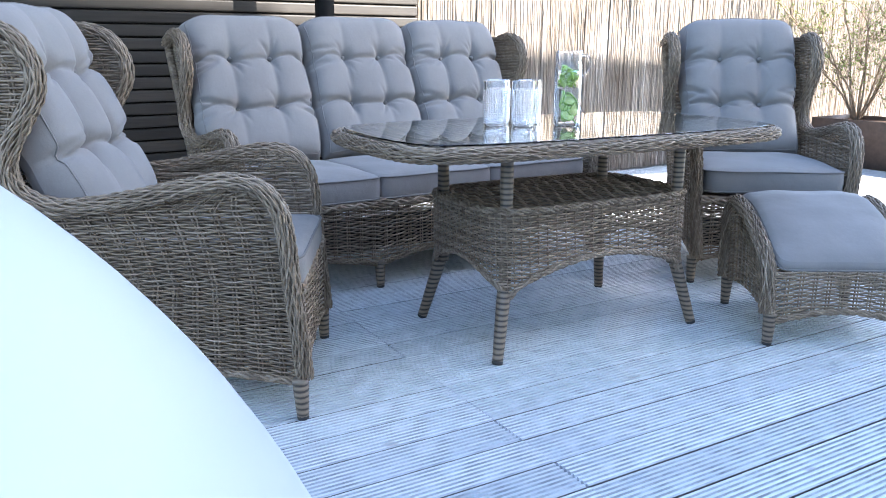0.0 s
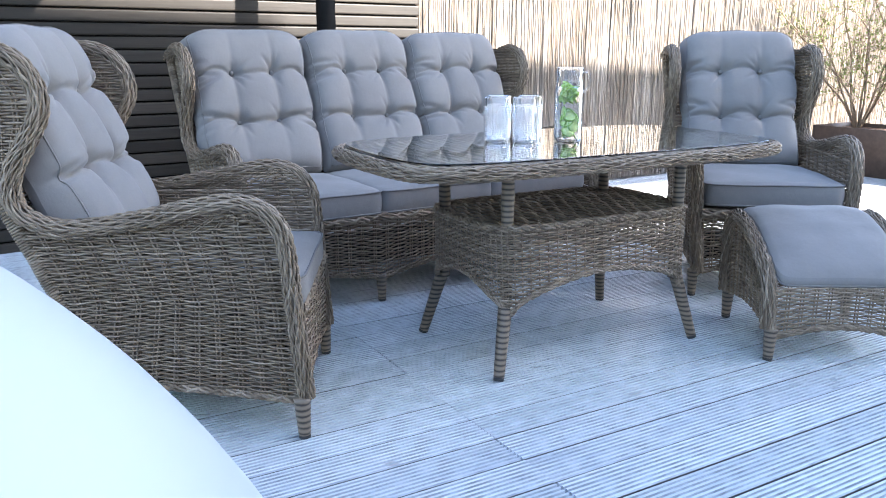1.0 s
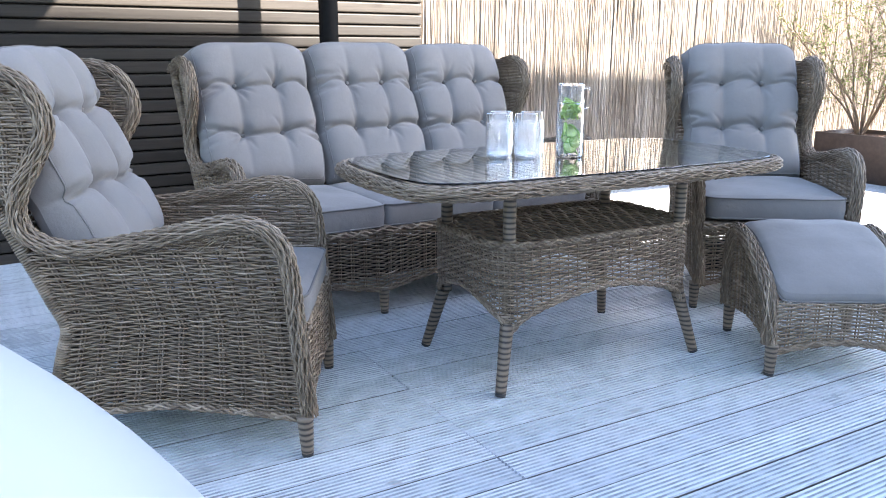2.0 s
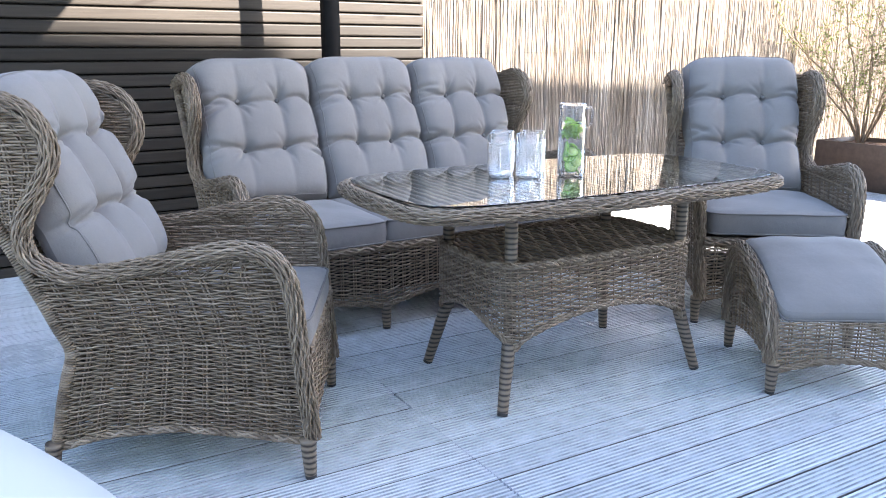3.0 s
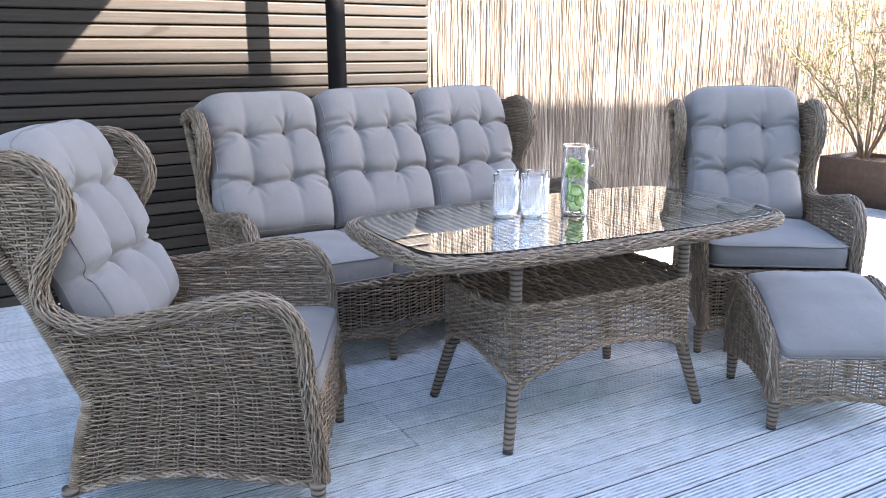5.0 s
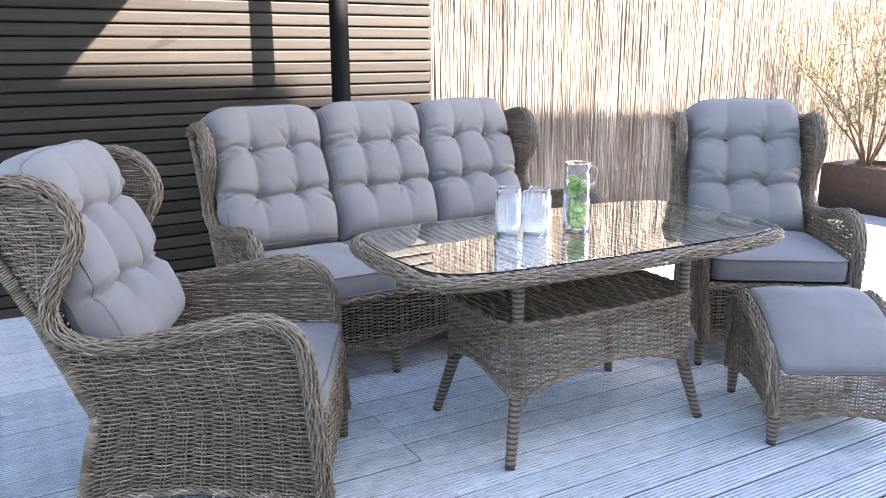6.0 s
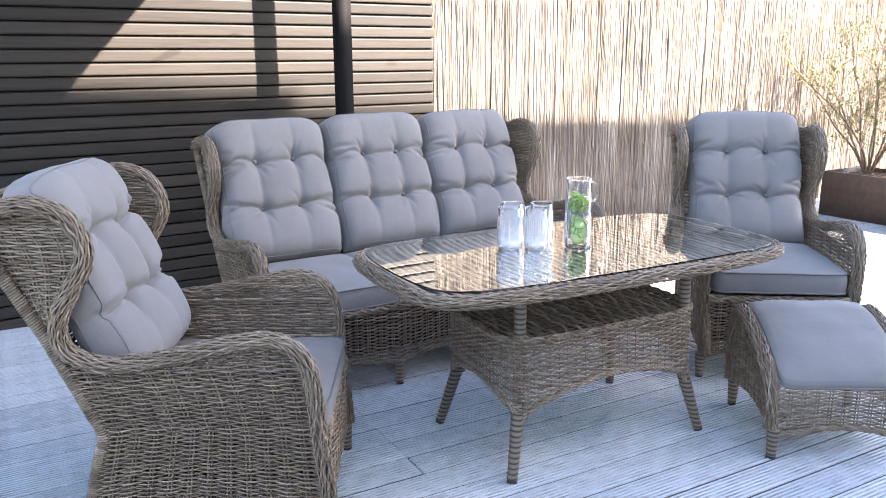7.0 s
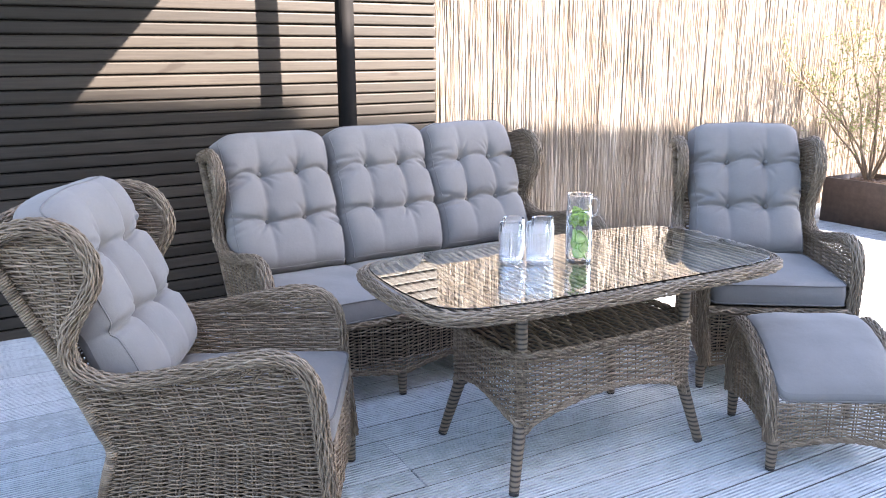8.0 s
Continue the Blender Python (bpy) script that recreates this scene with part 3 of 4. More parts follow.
def outline(hx, hy, rad, bow, n=96):
    """A rounded rectangle with gently bowed sides."""
    out = []
    for k in range(n):
        a = 2 * math.pi * k / n
        c, s = math.cos(a), math.sin(a)
        p = 8.0
        r = (abs(c) ** p + abs(s) ** p) ** (-1 / p)
        x, y = r * c, r * s
        out.append((hx * x * (1 - bow * y * y), hy * y * (1 - bow * 1.3 * x * x), 0))
    return np.array(out)


TOP_Z = 0.765
edge = outline(0.81, 0.415, 0.12, 0.05)
part("top_rim", braid(Builder(), edge + np.array([0, 0, TOP_Z - 0.032]), 0.021, 0.022, (0, 0, 1), 18, 0.9, True), WICKER, table, "thick plaited wicker rim")
pane = Builder()
g = outline(0.806, 0.411, 0.12, 0.05)
n = len(g)
rings = [g * f + np.array([0, 0, z]) for f, z in ((0.97, TOP_Z - 0.006), (0.975, TOP_Z - 0.006), (0.9785, TOP_Z - 0.004), (0.9785, TOP_Z - 0.002), (0.975, TOP_Z), (0.97, TOP_Z))]
pane.add(np.stack(rings).transpose(1, 0, 2), ring_faces(1, n, 6, True)[:, ::-1])
pane.f = [q for q in pane.f if not ({q[0] % 6, q[1] % 6} == {0, 5})]
pane.f += [[i * 6 + 5 for i in range(n)], [i * 6 for i in range(n)][::-1]]
part("glass_top", pane, SHEET, table, "clear glass sheet", False).visible_shadow = False


def tray(z, hx, hy):
    def at(u, v):
        x = (1 - 2 * v) * hx
        y = (2 * u - 1) * hy
        return np.stack([x * (1 - 0.04 * (y / hy) ** 4), y * (1 - 0.06 * (x / hx) ** 4), z + 0 * u], -1)
    return at


part("top_weave", weave(Builder(), tray(TOP_Z - 0.022, 0.775, 0.392), 11, 46, 0.56, 0.0008, 4, False, 0.2), TOPSTRIP, table, "woven wicker strips under the glass, sky light put into their colour", kind="stuff")
part("shelf", weave(Builder(), tray(0.505, 0.425, 0.25), 9, 30, 0.66, 0.003, 4, True, 0.3, twin=0), WICKER, table, kind="stuff")


def apron(u, v):
    """Once round the basket, with an arch on each side that ends low at the legs."""
    s = u * 4
    k = np.floor(s).astype(int) % 4
    f = s - np.floor(s)
    hx, hy = 0.448 - 0.008 * (1 - v), 0.268 + 0.012 * (1 - v)
    cx, cy = np.array([-1, 1, 1, -1]), np.array([-1, -1, 1, 1])
    x = cx[k] + (cx[(k + 1) % 4] - cx[k]) * f
    y = cy[k] + (cy[(k + 1) % 4] - cy[k]) * f
    p = 5.5
    r = np.maximum(np.abs(x), np.abs(y)) / (np.abs(x) ** p + np.abs(y) ** p) ** (1 / p)
    mid = np.clip(np.minimum(f, 1 - f) * 2, 0, 1)
    low = 0.218 + np.where(k % 2 == 0, 0.118, 0.11) * np.sin(mid * math.pi / 2) ** 0.75
    return np.stack([x * r * hx, y * r * hy, low + (0.515 - low) * v], -1)


def basket(u, v):
    """The same walls with level rows."""
    p = apron(u, v)
    p[..., 2] = 0.218 + 0.297 * v
    return p


part("apron", weave(Builder(), basket, 92, 34, 0.84, 0.0042, 4, twin=0, inside=lambda u, v: basket(u, v)[..., 2] > apron(u, 0 * v)[..., 2] - 0.003, stake_surface=apron), WICKER, table, kind="stuff")
part("top_panel", box(Builder(), (-0.745, -0.355, TOP_Z - 0.044), (0.745, 0.355, TOP_Z - 0.034)), UNDER, table)
us = np.linspace(0, 1, 65)[:-1]
edge = apron(us, 0 * us + 1) * (0.99, 0.985, 0)
board = Builder()
board.add(np.concatenate([edge + (0, 0, 0.484), edge + (0, 0, 0.4985)]), [list(range(64))[::-1], list(range(64, 128))] + [[i, (i + 1) % 64, 64 + (i + 1) % 64, 64 + i] for i in range(64)])
part("shelf_panel", board, WRAP, table, smooth=False)
part("apron_rim", braid(Builder(), apron(us, 0 * us), 0.007, 0.007, (0, 0, 1), 4, 0.11, True), WICKER, table)
part("shelf_rim", braid(Builder(), apron(us, 0 * us + 1), 0.008, 0.008, (0, 0, 1), 4, 0.12, True), WICKER, table)
for sx in (-1, 1):
    for sy in (-1, 1):
        wrapped_leg(table, (sx * 0.392, sy * 0.228, 0.24), (sx * 0.447, sy * 0.28, 0.0), 0.024, 0.018)
        post = Builder()
        z = np.linspace(0.24, 0.715, 90)
        tube(post, np.stack([0 * z + sx * 0.384, 0 * z + sy * 0.218, z], 1), 0.021 + 0.0013 * np.abs(np.sin(z / 0.011 * math.pi)), (1, 0, 0), 12)
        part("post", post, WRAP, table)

# ---- wall, post, reed fence ----
K5 = Vector((-1.299, 5.067, 0))
wall_m = Matrix.Translation(K5) @ pose(0, 0, 0, 0, 0, WALL_YAW)      # x along the wall, y behind it
wall = part("wall_north", box(Builder(), (-7, 0.022, -0.1), (1.285, 0.14, 2.62), 0), BACKING, None, "wall clad in dark-stained horizontal boards")
wall.matrix_world = wall_m
tagged(wall, category="wall", kind="structure")
PITCH = 0.0735


def cladding():
    b = Builder()
    prof = [(0.022, 0.001), (0.006, 0.001), (0.001, 0.004), (0.0, 0.010), (0.0, 0.0565), (0.001, 0.062), (0.006, 0.0655), (0.022, 0.0655)]
    ring = np.array([[(x, y, z) for y, z in prof] for x in (-7.0, -3.5, 1.29)])
    b.add(ring, ring_faces(1, 3, 8))
    b.f.append([16 + i for i in range(8)])
    return b


board = part("board", cladding(), STAINED, wall, smooth=False)
board.matrix_local = Matrix.Translation((0, 0, 0.0615 - PITCH))
for i in range(35):
    o = new("board", board.data)
    o.parent = wall
    o.matrix_local = Matrix.Translation((random.uniform(-0.004, 0.004), random.uniform(-0.0015, 0.0015), 0.0615 + PITCH * i))

# unseen wall behind the camera, added to block sky light near the horizon
wall_south = part("wall_south", box(Builder(), (-4.856, -9.5, -0.1), (7.0, -9.36, 2.3), 0), STAINED, None, "unseen plain dark-stained wall, added to block low sky light")
wall_south.matrix_world = wall_m
tagged(wall_south, category="wall", kind="structure")

post = thing("pergola_post", wall_m @ Matrix.Translation((0.40, -0.428, 0)), "black square pergola post behind the sofa", "post")
part("shaft", box(Builder(), (-0.043, -0.043, 0.0), (0.043, 0.043, 2.6), 0.004), BLACK, post)
# unseen roof plate, added so its right edge casts the wall's slanted shadow
roof = part("pergola_roof", box(Builder(), (-2.3, -1.75, 2.6), (0.67, 0.1, 2.68), 0.004), BLACK, None, "unseen black flat roof, added to cast the slanted shadow on the wall")
roof.matrix_world = wall_m @ Matrix.Translation((-0.5424, 0, 0))
tagged(roof, category="roof", kind="structure")

fence_m = Matrix.Translation((1.44, 7.02, 0)) @ pose(0, 0, 0, 0, 0, WALL_YAW)
rng = np.random.RandomState(4)


def reeds(lo, hi, per, y0, bend):
    """Upright canes, bowed and knotted a little, with a slit and a thin spot where two screens meet."""
    b = Builder()
    xs = np.arange(lo, hi, per)
    xs = xs[~((np.abs(xs - 0.52) < 0.008) | ((np.abs(xs - 0.0) < 0.03) & (rng.rand(len(xs)) < 0.55)))]
    n = len(xs)
    x = xs + rng.randn(n) * per * 0.4
    y = y0 + rng.randn(n) * 0.003
    r = rng.uniform(0.0018, 0.0048, n)
    h = rng.uniform(2.3, 2.5, n)
    zs = np.linspace(0, 1, 9)
    lean = rng.randn(n) * bend
    bow = rng.randn(n) * bend * 0.7
    kink = np.cumsum(rng.randn(n, 9) * bend * 0.14, 1)
    ang = np.arange(4) * 2 * math.pi / 4 + 0.4
    c = np.stack([x[:, None] + lean[:, None] * zs + bow[:, None] * np.sin(zs * 4) + kink, y[:, None] + 0 * zs, 0.012 + h[:, None] * zs], -1)
    taper = r[:, None] * (1 - 0.3 * zs)
    ring = c[:, :, None] + np.stack([np.cos(ang), np.sin(ang), 0 * ang], -1)[None, None] * taper[:, :, None, None]
    b.add(ring, ring_faces(n, 9, 4)[:, ::-1])
    return b


fence = part("fence", reeds(-2.05, 8.5, 0.0062, 0.0, 0.022), REED, None, "pale dry reed screen fence")
fence.matrix_world = fence_m
tagged(fence, category="fence", kind="stuff")
for yy, per in ((0.006, 0.0060), (0.013, 0.0055), (0.021, 0.0055)):
    part("reed_layer", reeds(-2.05, 8.5, per, yy, 0.014), REED, fence, kind="stuff")
cane_meshes = []
for i in range(10):
    zs = np.linspace(0.012, rng.uniform(2.28, 2.5), 11)
    bend = np.cumsum(rng.randn(11, 2) * (0.006, 0.0008), 0)
    bend -= bend[5]
    me = tube(Builder(), np.concatenate([bend, zs[:, None]], 1), rng.uniform(0.0022, 0.004) * np.linspace(1, 0.7, 11), (1, 0, 0), 5).mesh("reed")
    me.materials.append(REED)
    cane_meshes.append(me)
for i in range(300):
    x = -1.9 + 6.4 * (i + rng.uniform(-0.8, 0.8)) / 300
    if abs(x) < 0.03 or abs(x - 0.52) < 0.012:
        continue
    o = new("reed", cane_meshes[rng.randint(10)])
    o.parent = fence
    o.matrix_local = pose(x, -0.0085 + 0.002 * rng.rand(), 0, 0, rng.normal(0, 0.5), rng.choice([0, 180]))
for zz in (0.35, 1.2, 2.05):
    part("tie_wire", tube(Builder(), [(-2.05 + 0.25 * i, -0.007, zz + 0.004 * math.sin(i * 2.1)) for i in range(43)], 0.0007, (0, 1, 0), 5), BLACK, fence, "thin tie wire")
part("rail", box(Builder(), (-2.05, 0.045, 0.3), (8.5, 0.085, 0.4)), STAINED, fence)
part("screen_backing", box(Builder(), (-2.05, 0.09, 0.0), (8.5, 0.11, 2.4), 0), MATTING, fence)

# ---- unseen house, added out of view towards the sun so its gable shades the terrace ----
Q = Vector((-LIGHT.y, LIGHT.x, 0)) * -1
if Q.y < 0:
    Q = -Q


def gable(b, qs, top, bottom, p0, p1):
    """A block between two distances along the light, with a sloping top over q."""
    pts = []
    for p in (p0, p1):
        for q in qs:
            base = LIGHT * p + Q * q
            pts += [(base.x, base.y, bottom(q)), (base.x, base.y, top(q))]
    b.add(pts, [[0, 1, 3, 2], [4, 6, 7, 5], [0, 4, 5, 1], [2, 3, 7, 6], [1, 5, 7, 3], [0, 2, 6, 4]])
    return b


SLOPE = lambda q: 9.3 - 0.55 * (q - 4.8)
house = thing("neighbour_house", pose(0, 0, 0), "unseen plastered house with a gable roof, added to shade the terrace", "house")
part("wall", gable(Builder(), (-9, 5.0), lambda q: min(SLOPE(q), 13.0) - 0.2, lambda q: -0.3, -16, -10.02), PLASTER, house, smooth=False)
part("roof", gable(Builder(), (4.6, 9.2), SLOPE, lambda q: SLOPE(q) - 0.95, -10.4, -10.0), ROOFING, house, smooth=False)
part("roof", gable(Builder(), (-1.9, 4.6), lambda q: SLOPE(q) + 0.11, lambda q: SLOPE(q) - 0.95, -16.4, -10.0), ROOFING, house, smooth=False)
part("roof", gable(Builder(), (-10, -1.9), lambda q: SLOPE(-1.9) + 0.55 * (q + 1.9), lambda q: SLOPE(-1.9) + 0.55 * (q + 1.9) - 0.95, -16.4, -10.0), ROOFING, house, smooth=False)

# ---- planter and shrub ----
planter_m = Matrix.Translation((3.325, 7.69, 0)) @ pose(0, 0, 0, 0, 0, WALL_YAW - 90)
planter = thing("planter_box", planter_m, "dark brown wooden planter box filled with bark", "planter")
part("front_board", box(Builder(), (0, 0, 0.0), (2.6, 0.035, 0.415), 0.004), PLANTER, planter)
part("side_board", box(Builder(), (0, 0.037, 0.0), (0.035, 0.6, 0.415), 0.004), PLANTER, planter)
part("back_board", box(Builder(), (0.037, 0.565, 0.0), (2.6, 0.6, 0.415), 0.004), PLANTER, planter)
part("end_board", box(Builder(), (2.565, 0.037, 0.0), (2.6, 0.563, 0.415), 0.004), PLANTER, planter)
part("bark_mulch", box(Builder(), (0.037, 0.037, 0.30), (2.563, 0.563, 0.375), 0.01), SOIL, planter)
chips = Builder()
rng = np.random.RandomState(12)
for _ in range(420):
    c = np.array([rng.uniform(0.05, 1.6), rng.uniform(0.05, 0.55), 0.376])
    a = rng.uniform(0, 3.14)
    d = np.array([math.cos(a), math.sin(a), rng.uniform(-0.3, 0.3)]) * rng.uniform(0.012, 0.03)
    e = np.array([-math.sin(a), math.cos(a), 0]) * rng.uniform(0.005, 0.012)
    up = np.array([0, 0, 0.006])
    chips.add([c - d - e, c + d - e, c + d + e, c - d + e, c - d * .8 + up, c + d * .8 + up], [[0, 1, 5, 4], [2, 3, 4, 5], [0, 4, 3], [1, 2, 5]])
part("bark_chips", chips, SOIL, planter, kind="stuff", smooth=False)


def shrub(m, height, stems, seed):
    """Thin crooked stems from one root, with side twigs and sparse small leaves."""
    rng = np.random.RandomState(seed)
    ob = thing("shrub", m, "sparse twiggy shrub with small yellow-green leaves", "shrub")
    tips = []
    for i in range(stems):
        a = 2 * math.pi * i / stems + rng.uniform(-0.4, 0.4)
        lean = rng.uniform(0.15, 0.62)
        h = height * rng.uniform(0.7, 1.0)
        pts = [np.array([0.02 * math.cos(a), 0.02 * math.sin(a), 0.0])]
        d = np.array([math.cos(a) * lean, math.sin(a) * lean, 1.0])
        for j in range(6):
            d = unit(d + rng.randn(3) * np.array([0.16, 0.16, 0.05]))
            pts.append(pts[-1] + d * h / 6)
        q, s = smooth_path(pts, 0.03)
        part("stem", tube(Builder(), q, 0.011 * (1 - 0.85 * s / s[-1]) + 0.0015, (1, 0, 0), 6), TWIG, ob)
        for j in range(26):
            k = int(rng.uniform(0.25, 0.97) * (len(q) - 1))
            tw = [q[k]]
            e = unit(rng.randn(3) + np.array([0.2 * math.cos(a), 0.2 * math.sin(a), 0.6]))
            for _ in range(4):
                e = unit(e + rng.randn(3) * 0.22)
                tw.append(tw[-1] + e * rng.uniform(0.05, 0.12))
            w, ws = smooth_path(tw, 0.03)
            tips.append(w)
    twigs, leaves = Builder(), Builder()
    for w in tips:
        tube(twigs, w, np.linspace(0.0035, 0.0012, len(w)), (1, 0, 0), 4)
        for p in w[2:]:
            for _ in range(2 if rng.rand() < 0.6 else 1):
                d = unit(rng.randn(3) + np.array([0, 0, 0.3])) * rng.uniform(0.014, 0.03)
                e = unit(np.cross(d, rng.randn(3))) * np.linalg.norm(d) * 0.3
                c = p + rng.randn(3) * 0.008
                n = unit(np.cross(d, e)) * 0.003
                leaves.add([c, c + d * .5 + e + n, c + d, c + d * .5 - e + n, c + d * .5 - n], [[0, 4, 1], [4, 2, 1], [0, 3, 4], [4, 3, 2]])
    part("fine_twig", twigs, TWIG, ob, kind="stuff")
    part("foliage", leaves, LEAF, ob, "small yellow-green leaves", kind="stuff")
    return ob


shrub(planter_m @ Matrix.Translation((0.20, 0.40, 0.37)), 1.75, 9, 5)
shrub(planter_m @ Matrix.Translation((0.95, 0.36, 0.37)), 1.9, 9, 9)

# ---- big white globe beside the camera ----
globe = thing("garden_globe", pose(-0.465, 0.268, 0), "large smooth white garden globe standing on the deck", "globe")
R = 0.564
prof = [(R * math.sin(t), 0.559 - R * math.cos(t)) for t in np.linspace(0.30, math.pi - 0.001, 60)]
part("shell", lathe(Builder(), prof, 96), WHITE, globe)
part("base_ring", lathe(Builder(), [(0.10, 0.021), (0.165, 0.021), (0.172, 0.016), (0.172, 0.003), (0.168, 0.0), (0.10, 0.0)], 48), WHITE, globe)

# ---- tumblers and jug ----
def tumbler(m):
    ob = thing("tumbler", m, "tall clear glass tumbler with a ribbed grid pattern", "glass", "tumblers on the table")
    k = 112
    ang = np.arange(k) * 2 * math.pi / k
    H, r0 = 0.160, 0.0435
    zs = np.linspace(0.004, H - 0.004, 74)
    outer = [(0.0001, 0.0), (r0 * 0.86, 0.0), (r0 * 0.9, 0.002)] + [(r0 * (0.92 + 0.08 * z / H), z) for z in zs] + [(r0 * 0.99, H)]
    inner = [(r0 * 0.955, H - 0.001)] + [(r0 * (0.885 + 0.075 * z / H), z) for z in np.linspace(H - 0.01, 0.018, 12)] + [(r0 * 0.7, 0.014), (0.0001, 0.013)]
    p = np.array(outer + inner)
    ring = np.stack([p[:, :1] * np.cos(ang), p[:, :1] * np.sin(ang), p[:, 1:].repeat(k, 1)], -1)
    # square studs pressed into the outside below a smooth lip
    body = (np.arange(len(p)) > 4) & (np.arange(len(p)) < len(outer)) & (p[:, 1] > 0.010) & (p[:, 1] < 0.130)
    stud = np.abs(np.sin(ang * 14))[None, :] ** 0.6 * np.abs(np.sin(p[:, 1] / 0.0082 * math.pi))[:, None] ** 0.6
    ring[..., :2] *= 1 + 0.085 * (stud * body[:, None])[..., None]
    g = part("glass", Builder().add(ring, ring_faces(1, len(p), k)[:, ::-1]), PRESSED, ob, smooth=False)
    g.visible_shadow = False
    return ob


ON = TABLE @ Matrix.Translation((0, 0, TOP_Z + 0.0005))
first = tumbler(ON @ Matrix.Translation((-0.26, 0.06, 0)))
for gx, gy in ((-0.17, 0.01), (-0.195, 0.14), (-0.095, 0.085)):
    copy_thing(first, ON @ pose(gx, gy, 0, 0, 0, 40 * gx * 10))

jug = thing("water_jug", ON @ pose(-0.005, -0.03, 0, 0, 0, -40), "clear glass jug with lime slices and mint in water", "jug")
H = 0.265
outer = [(0.0001, 0.0), (0.042, 0.0), (0.0485, 0.004), (0.050, 0.02), (0.0505, 0.12), (0.050, 0.200), (0.048, 0.215), (0.0462, 0.225), (0.0455, 0.232), (0.0475, 0.243), (0.0485, 0.258), (0.048, H)]
inner = [(0.0465, H), (0.0465, 0.258), (0.0455, 0.243), (0.0437, 0.232), (0.0444, 0.225), (0.0465, 0.213), (0.0485, 0.200), (0.049, 0.12), (0.0485, 0.02), (0.042, 0.0065), (0.0001, 0.006)]
part("body", lathe(Builder(), outer + inner, 48), TUMBLER, jug, "clear glass body").visible_shadow = False
hp = [(0.047, 0, 0.252), (0.062, 0, 0.251), (0.069, 0, 0.243), (0.071, 0, 0.222), (0.068, 0, 0.195), (0.060, 0, 0.183), (0.050, 0, 0.181)]
part("handle", tube(Builder(), smooth_path(hp, 0.004)[0], 0.0045, (0, 1, 0), 10), TUMBLER, jug, "glass handle").visible_shadow = False
part("water", lathe(Builder(), [(0.0001, 0.0065), (0.0412, 0.008), (0.0478, 0.022), (0.0483, 0.12), (0.0478, 0.196), (0.0001, 0.196)], 40), WATER, jug, "clear water").visible_shadow = False
rng = np.random.RandomState(21)


def lime_slice(c, tilt, turn, r):
    b = lathe(Builder(), [(0.0001, 0.003), (r * 0.86, 0.003), (r * 0.86, -0.003), (0.0001, -0.003)], 20)
    p = lathe(Builder(), [(r * 0.86, 0.0032), (r * 0.97, 0.003), (r, 0.0), (r * 0.97, -0.003), (r * 0.86, -0.0032)], 20)
    m = Matrix.Translation(c) @ pose(0, 0, 0, tilt, 0, turn)
    s = part("lime_slice", b, PULP, jug, "pale green lime slice")
    s.matrix_local = m
    part("peel", p, LIME, s, "green lime peel")


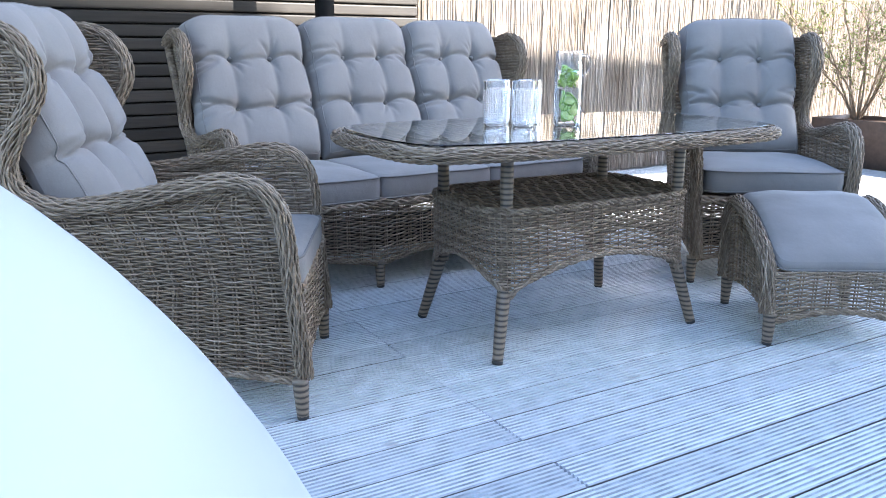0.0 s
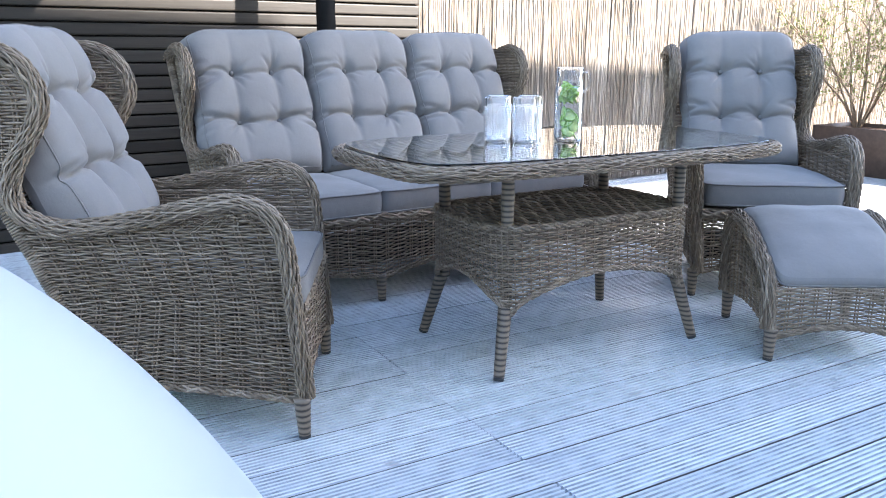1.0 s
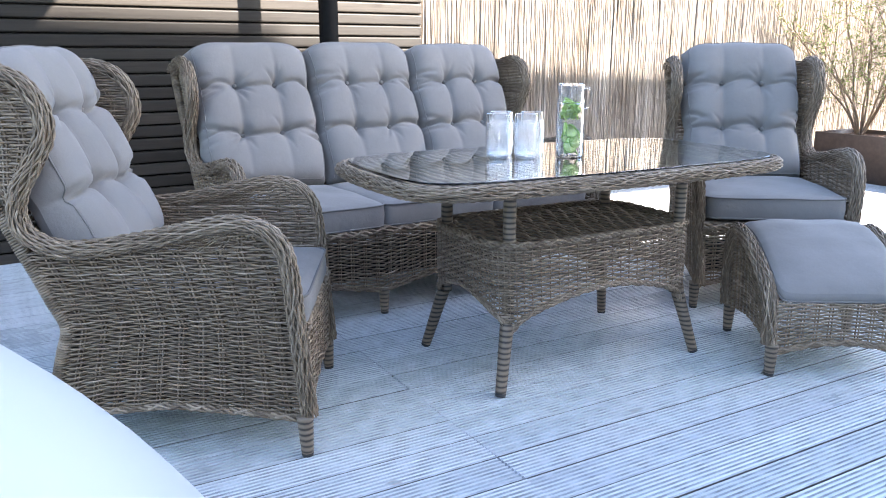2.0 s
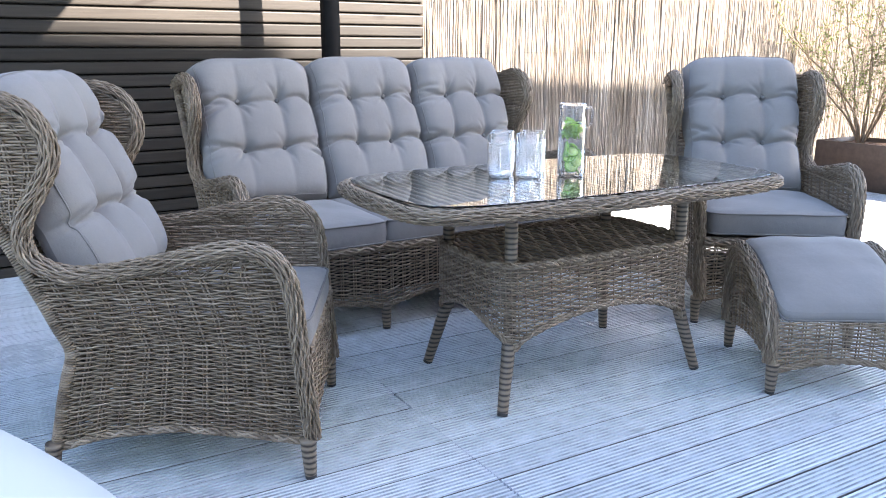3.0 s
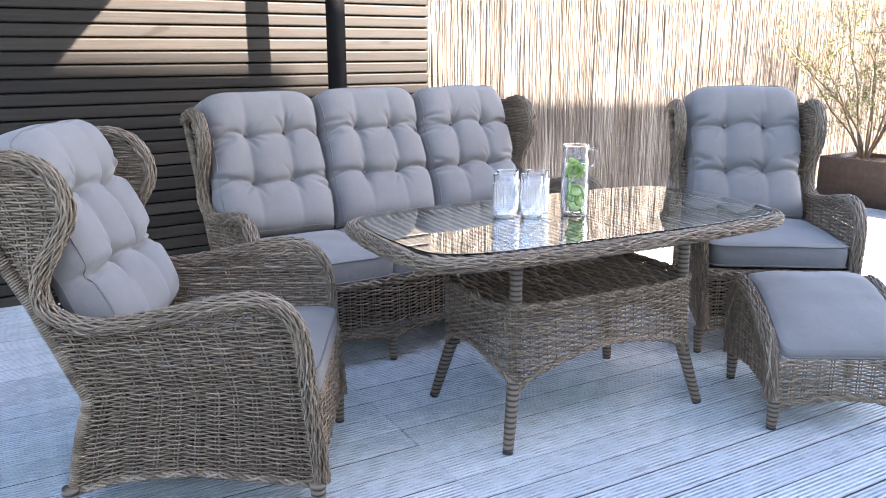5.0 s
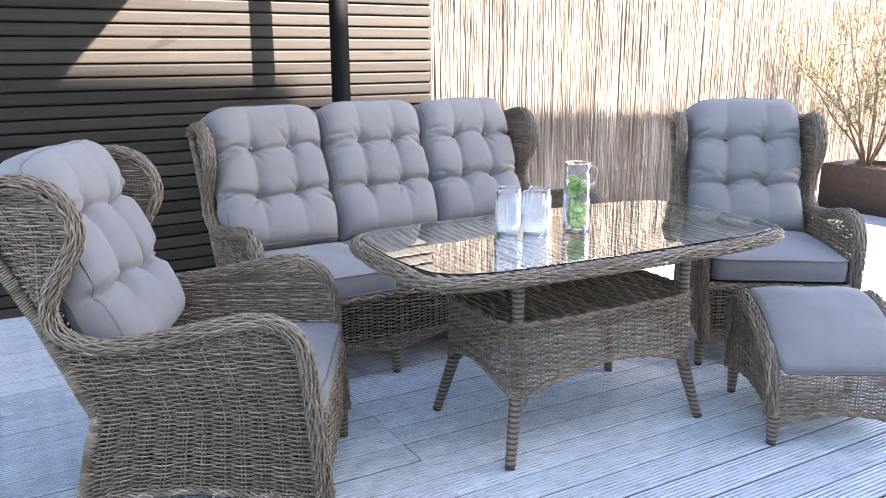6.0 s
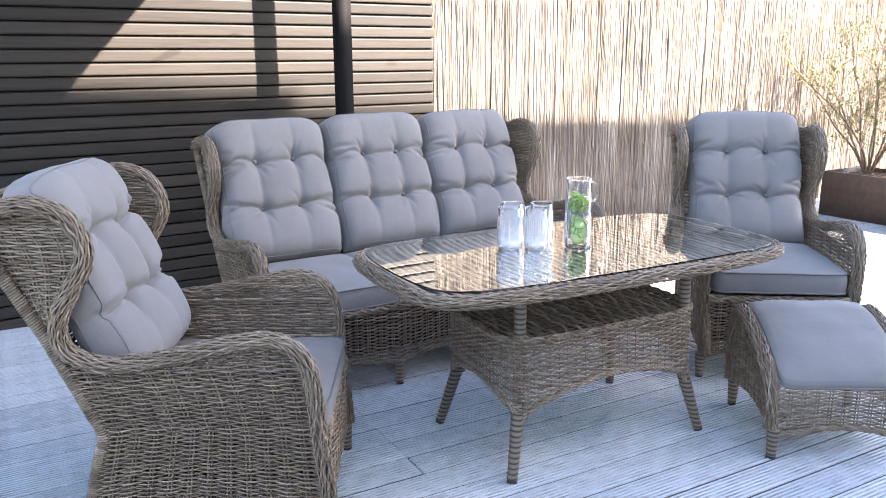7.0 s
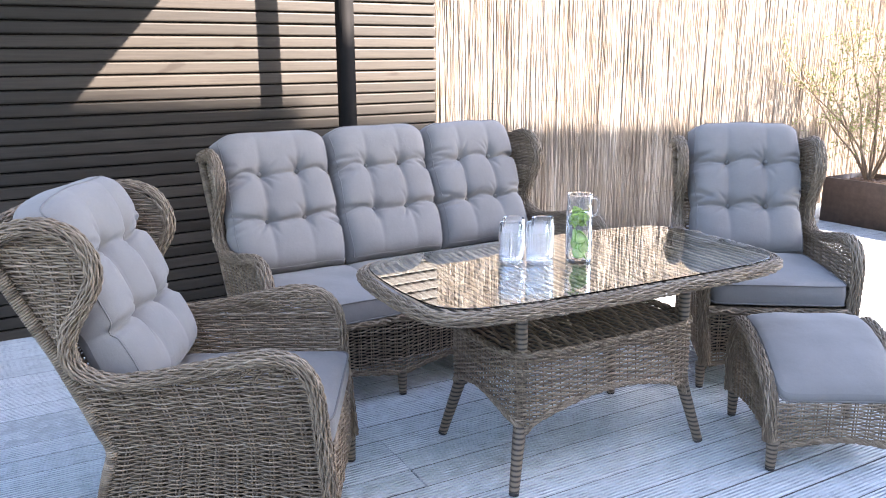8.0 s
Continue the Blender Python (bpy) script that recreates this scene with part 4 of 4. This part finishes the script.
for k in range(13):
    a = k * 2.4
    rr = (0.023, 0.012, 0.025)[k % 3]
    lime_slice((rr * math.cos(a), rr * math.sin(a), 0.028 + 0.0062 * k), 60 + 25 * math.sin(k * 1.7), math.degrees(a) + 90 + 20 * math.sin(k), 0.0265)
for i in range(30):
    a, rr = rng.uniform(0, 6.28), rng.uniform(0.012, 0.036)
    c = Vector((rr * math.cos(a), rr * math.sin(a), rng.uniform(0.140, 0.200)))
    n = 9
    t = np.linspace(0, 1, n)
    L, W = rng.uniform(0.030, 0.042), rng.uniform(0.012, 0.017)
    w = W * np.sin(t * math.pi) ** 0.8 + 0.0004
    x = (t - 0.5) * L
    mid = np.stack([x, 0 * x, 0.004 * np.sin(t * 3)], -1)
    up = 0.003 * np.abs(np.cos(t * 25))
    verts = np.concatenate([mid, mid + np.stack([0 * x, w, 0.003 + up], -1), mid + np.stack([0 * x, -w, 0.003 + up], -1), mid - np.array([0, 0, 0.0008])])
    f = []
    for j in range(n - 1):
        f += [[j, j + 1, n + j + 1, n + j], [2 * n + j, 2 * n + j + 1, j + 1, j], [3 * n + j, n + j, n + j + 1, 3 * n + j + 1], [2 * n + j, 3 * n + j, 3 * n + j + 1, 2 * n + j + 1]]
    leaf = part("mint_leaf", Builder().add(verts, f), MINT, jug, "bright green mint leaf")
    leaf.matrix_local = Matrix.Translation(c) @ pose(0, 0, 0, rng.uniform(-70, 70), rng.uniform(-60, 60), rng.uniform(0, 360))

# ---- ground and deck ----
ground = part("ground", box(Builder(), (-400, -400, -0.5), (400, 400, -0.09), 0), SUBGROUND, None, "garden ground under and around the deck")
tagged(ground, category="ground", kind="structure")
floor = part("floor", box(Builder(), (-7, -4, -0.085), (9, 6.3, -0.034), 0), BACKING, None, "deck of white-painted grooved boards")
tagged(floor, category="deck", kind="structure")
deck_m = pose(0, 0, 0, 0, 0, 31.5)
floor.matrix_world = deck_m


def deck_board(length):
    w, n = 0.1312, 7
    prof = [(-w / 2, -0.03), (-w / 2, -0.004), (-w / 2 + 0.003, 0)]
    pitch = (w - 0.014) / n
    for i in range(n):
        y = -w / 2 + 0.007 + pitch * (i + 0.5)
        prof += [(y - 0.0044, 0), (y - 0.0034, -0.006), (y + 0.0034, -0.006), (y + 0.0044, 0)]
    prof += [(w / 2 - 0.003, 0), (w / 2, -0.004), (w / 2, -0.03)]
    b = Builder()
    k = len(prof)
    ring = np.array([[(x, y, z) for y, z in prof] for x in (0, length)])
    b.add(ring, ring_faces(1, 2, k)[:, ::-1])
    b.f += [list(range(k)), [k + i for i in range(k)][::-1]]
    return b


JOINT, EDGE, DPITCH = 1.31, 1.94, 0.139
meshes = {}
for i in range(-42, 32):
    y = EDGE + DPITCH * (i + 0.5)
    for x0, length in ((-6.0, 6.0 + JOINT - 0.002), (JOINT + 0.002, 3.6), (JOINT + 3.606, 3.5)):
        if length not in meshes:
            meshes[length] = deck_board(length).mesh("deck_board", False)
            me = meshes[length]
            for mat in (DECK, GAP_SHADE, GROOVE):
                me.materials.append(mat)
            # painted shade goes on the side faces (1) and in the grooves (2)
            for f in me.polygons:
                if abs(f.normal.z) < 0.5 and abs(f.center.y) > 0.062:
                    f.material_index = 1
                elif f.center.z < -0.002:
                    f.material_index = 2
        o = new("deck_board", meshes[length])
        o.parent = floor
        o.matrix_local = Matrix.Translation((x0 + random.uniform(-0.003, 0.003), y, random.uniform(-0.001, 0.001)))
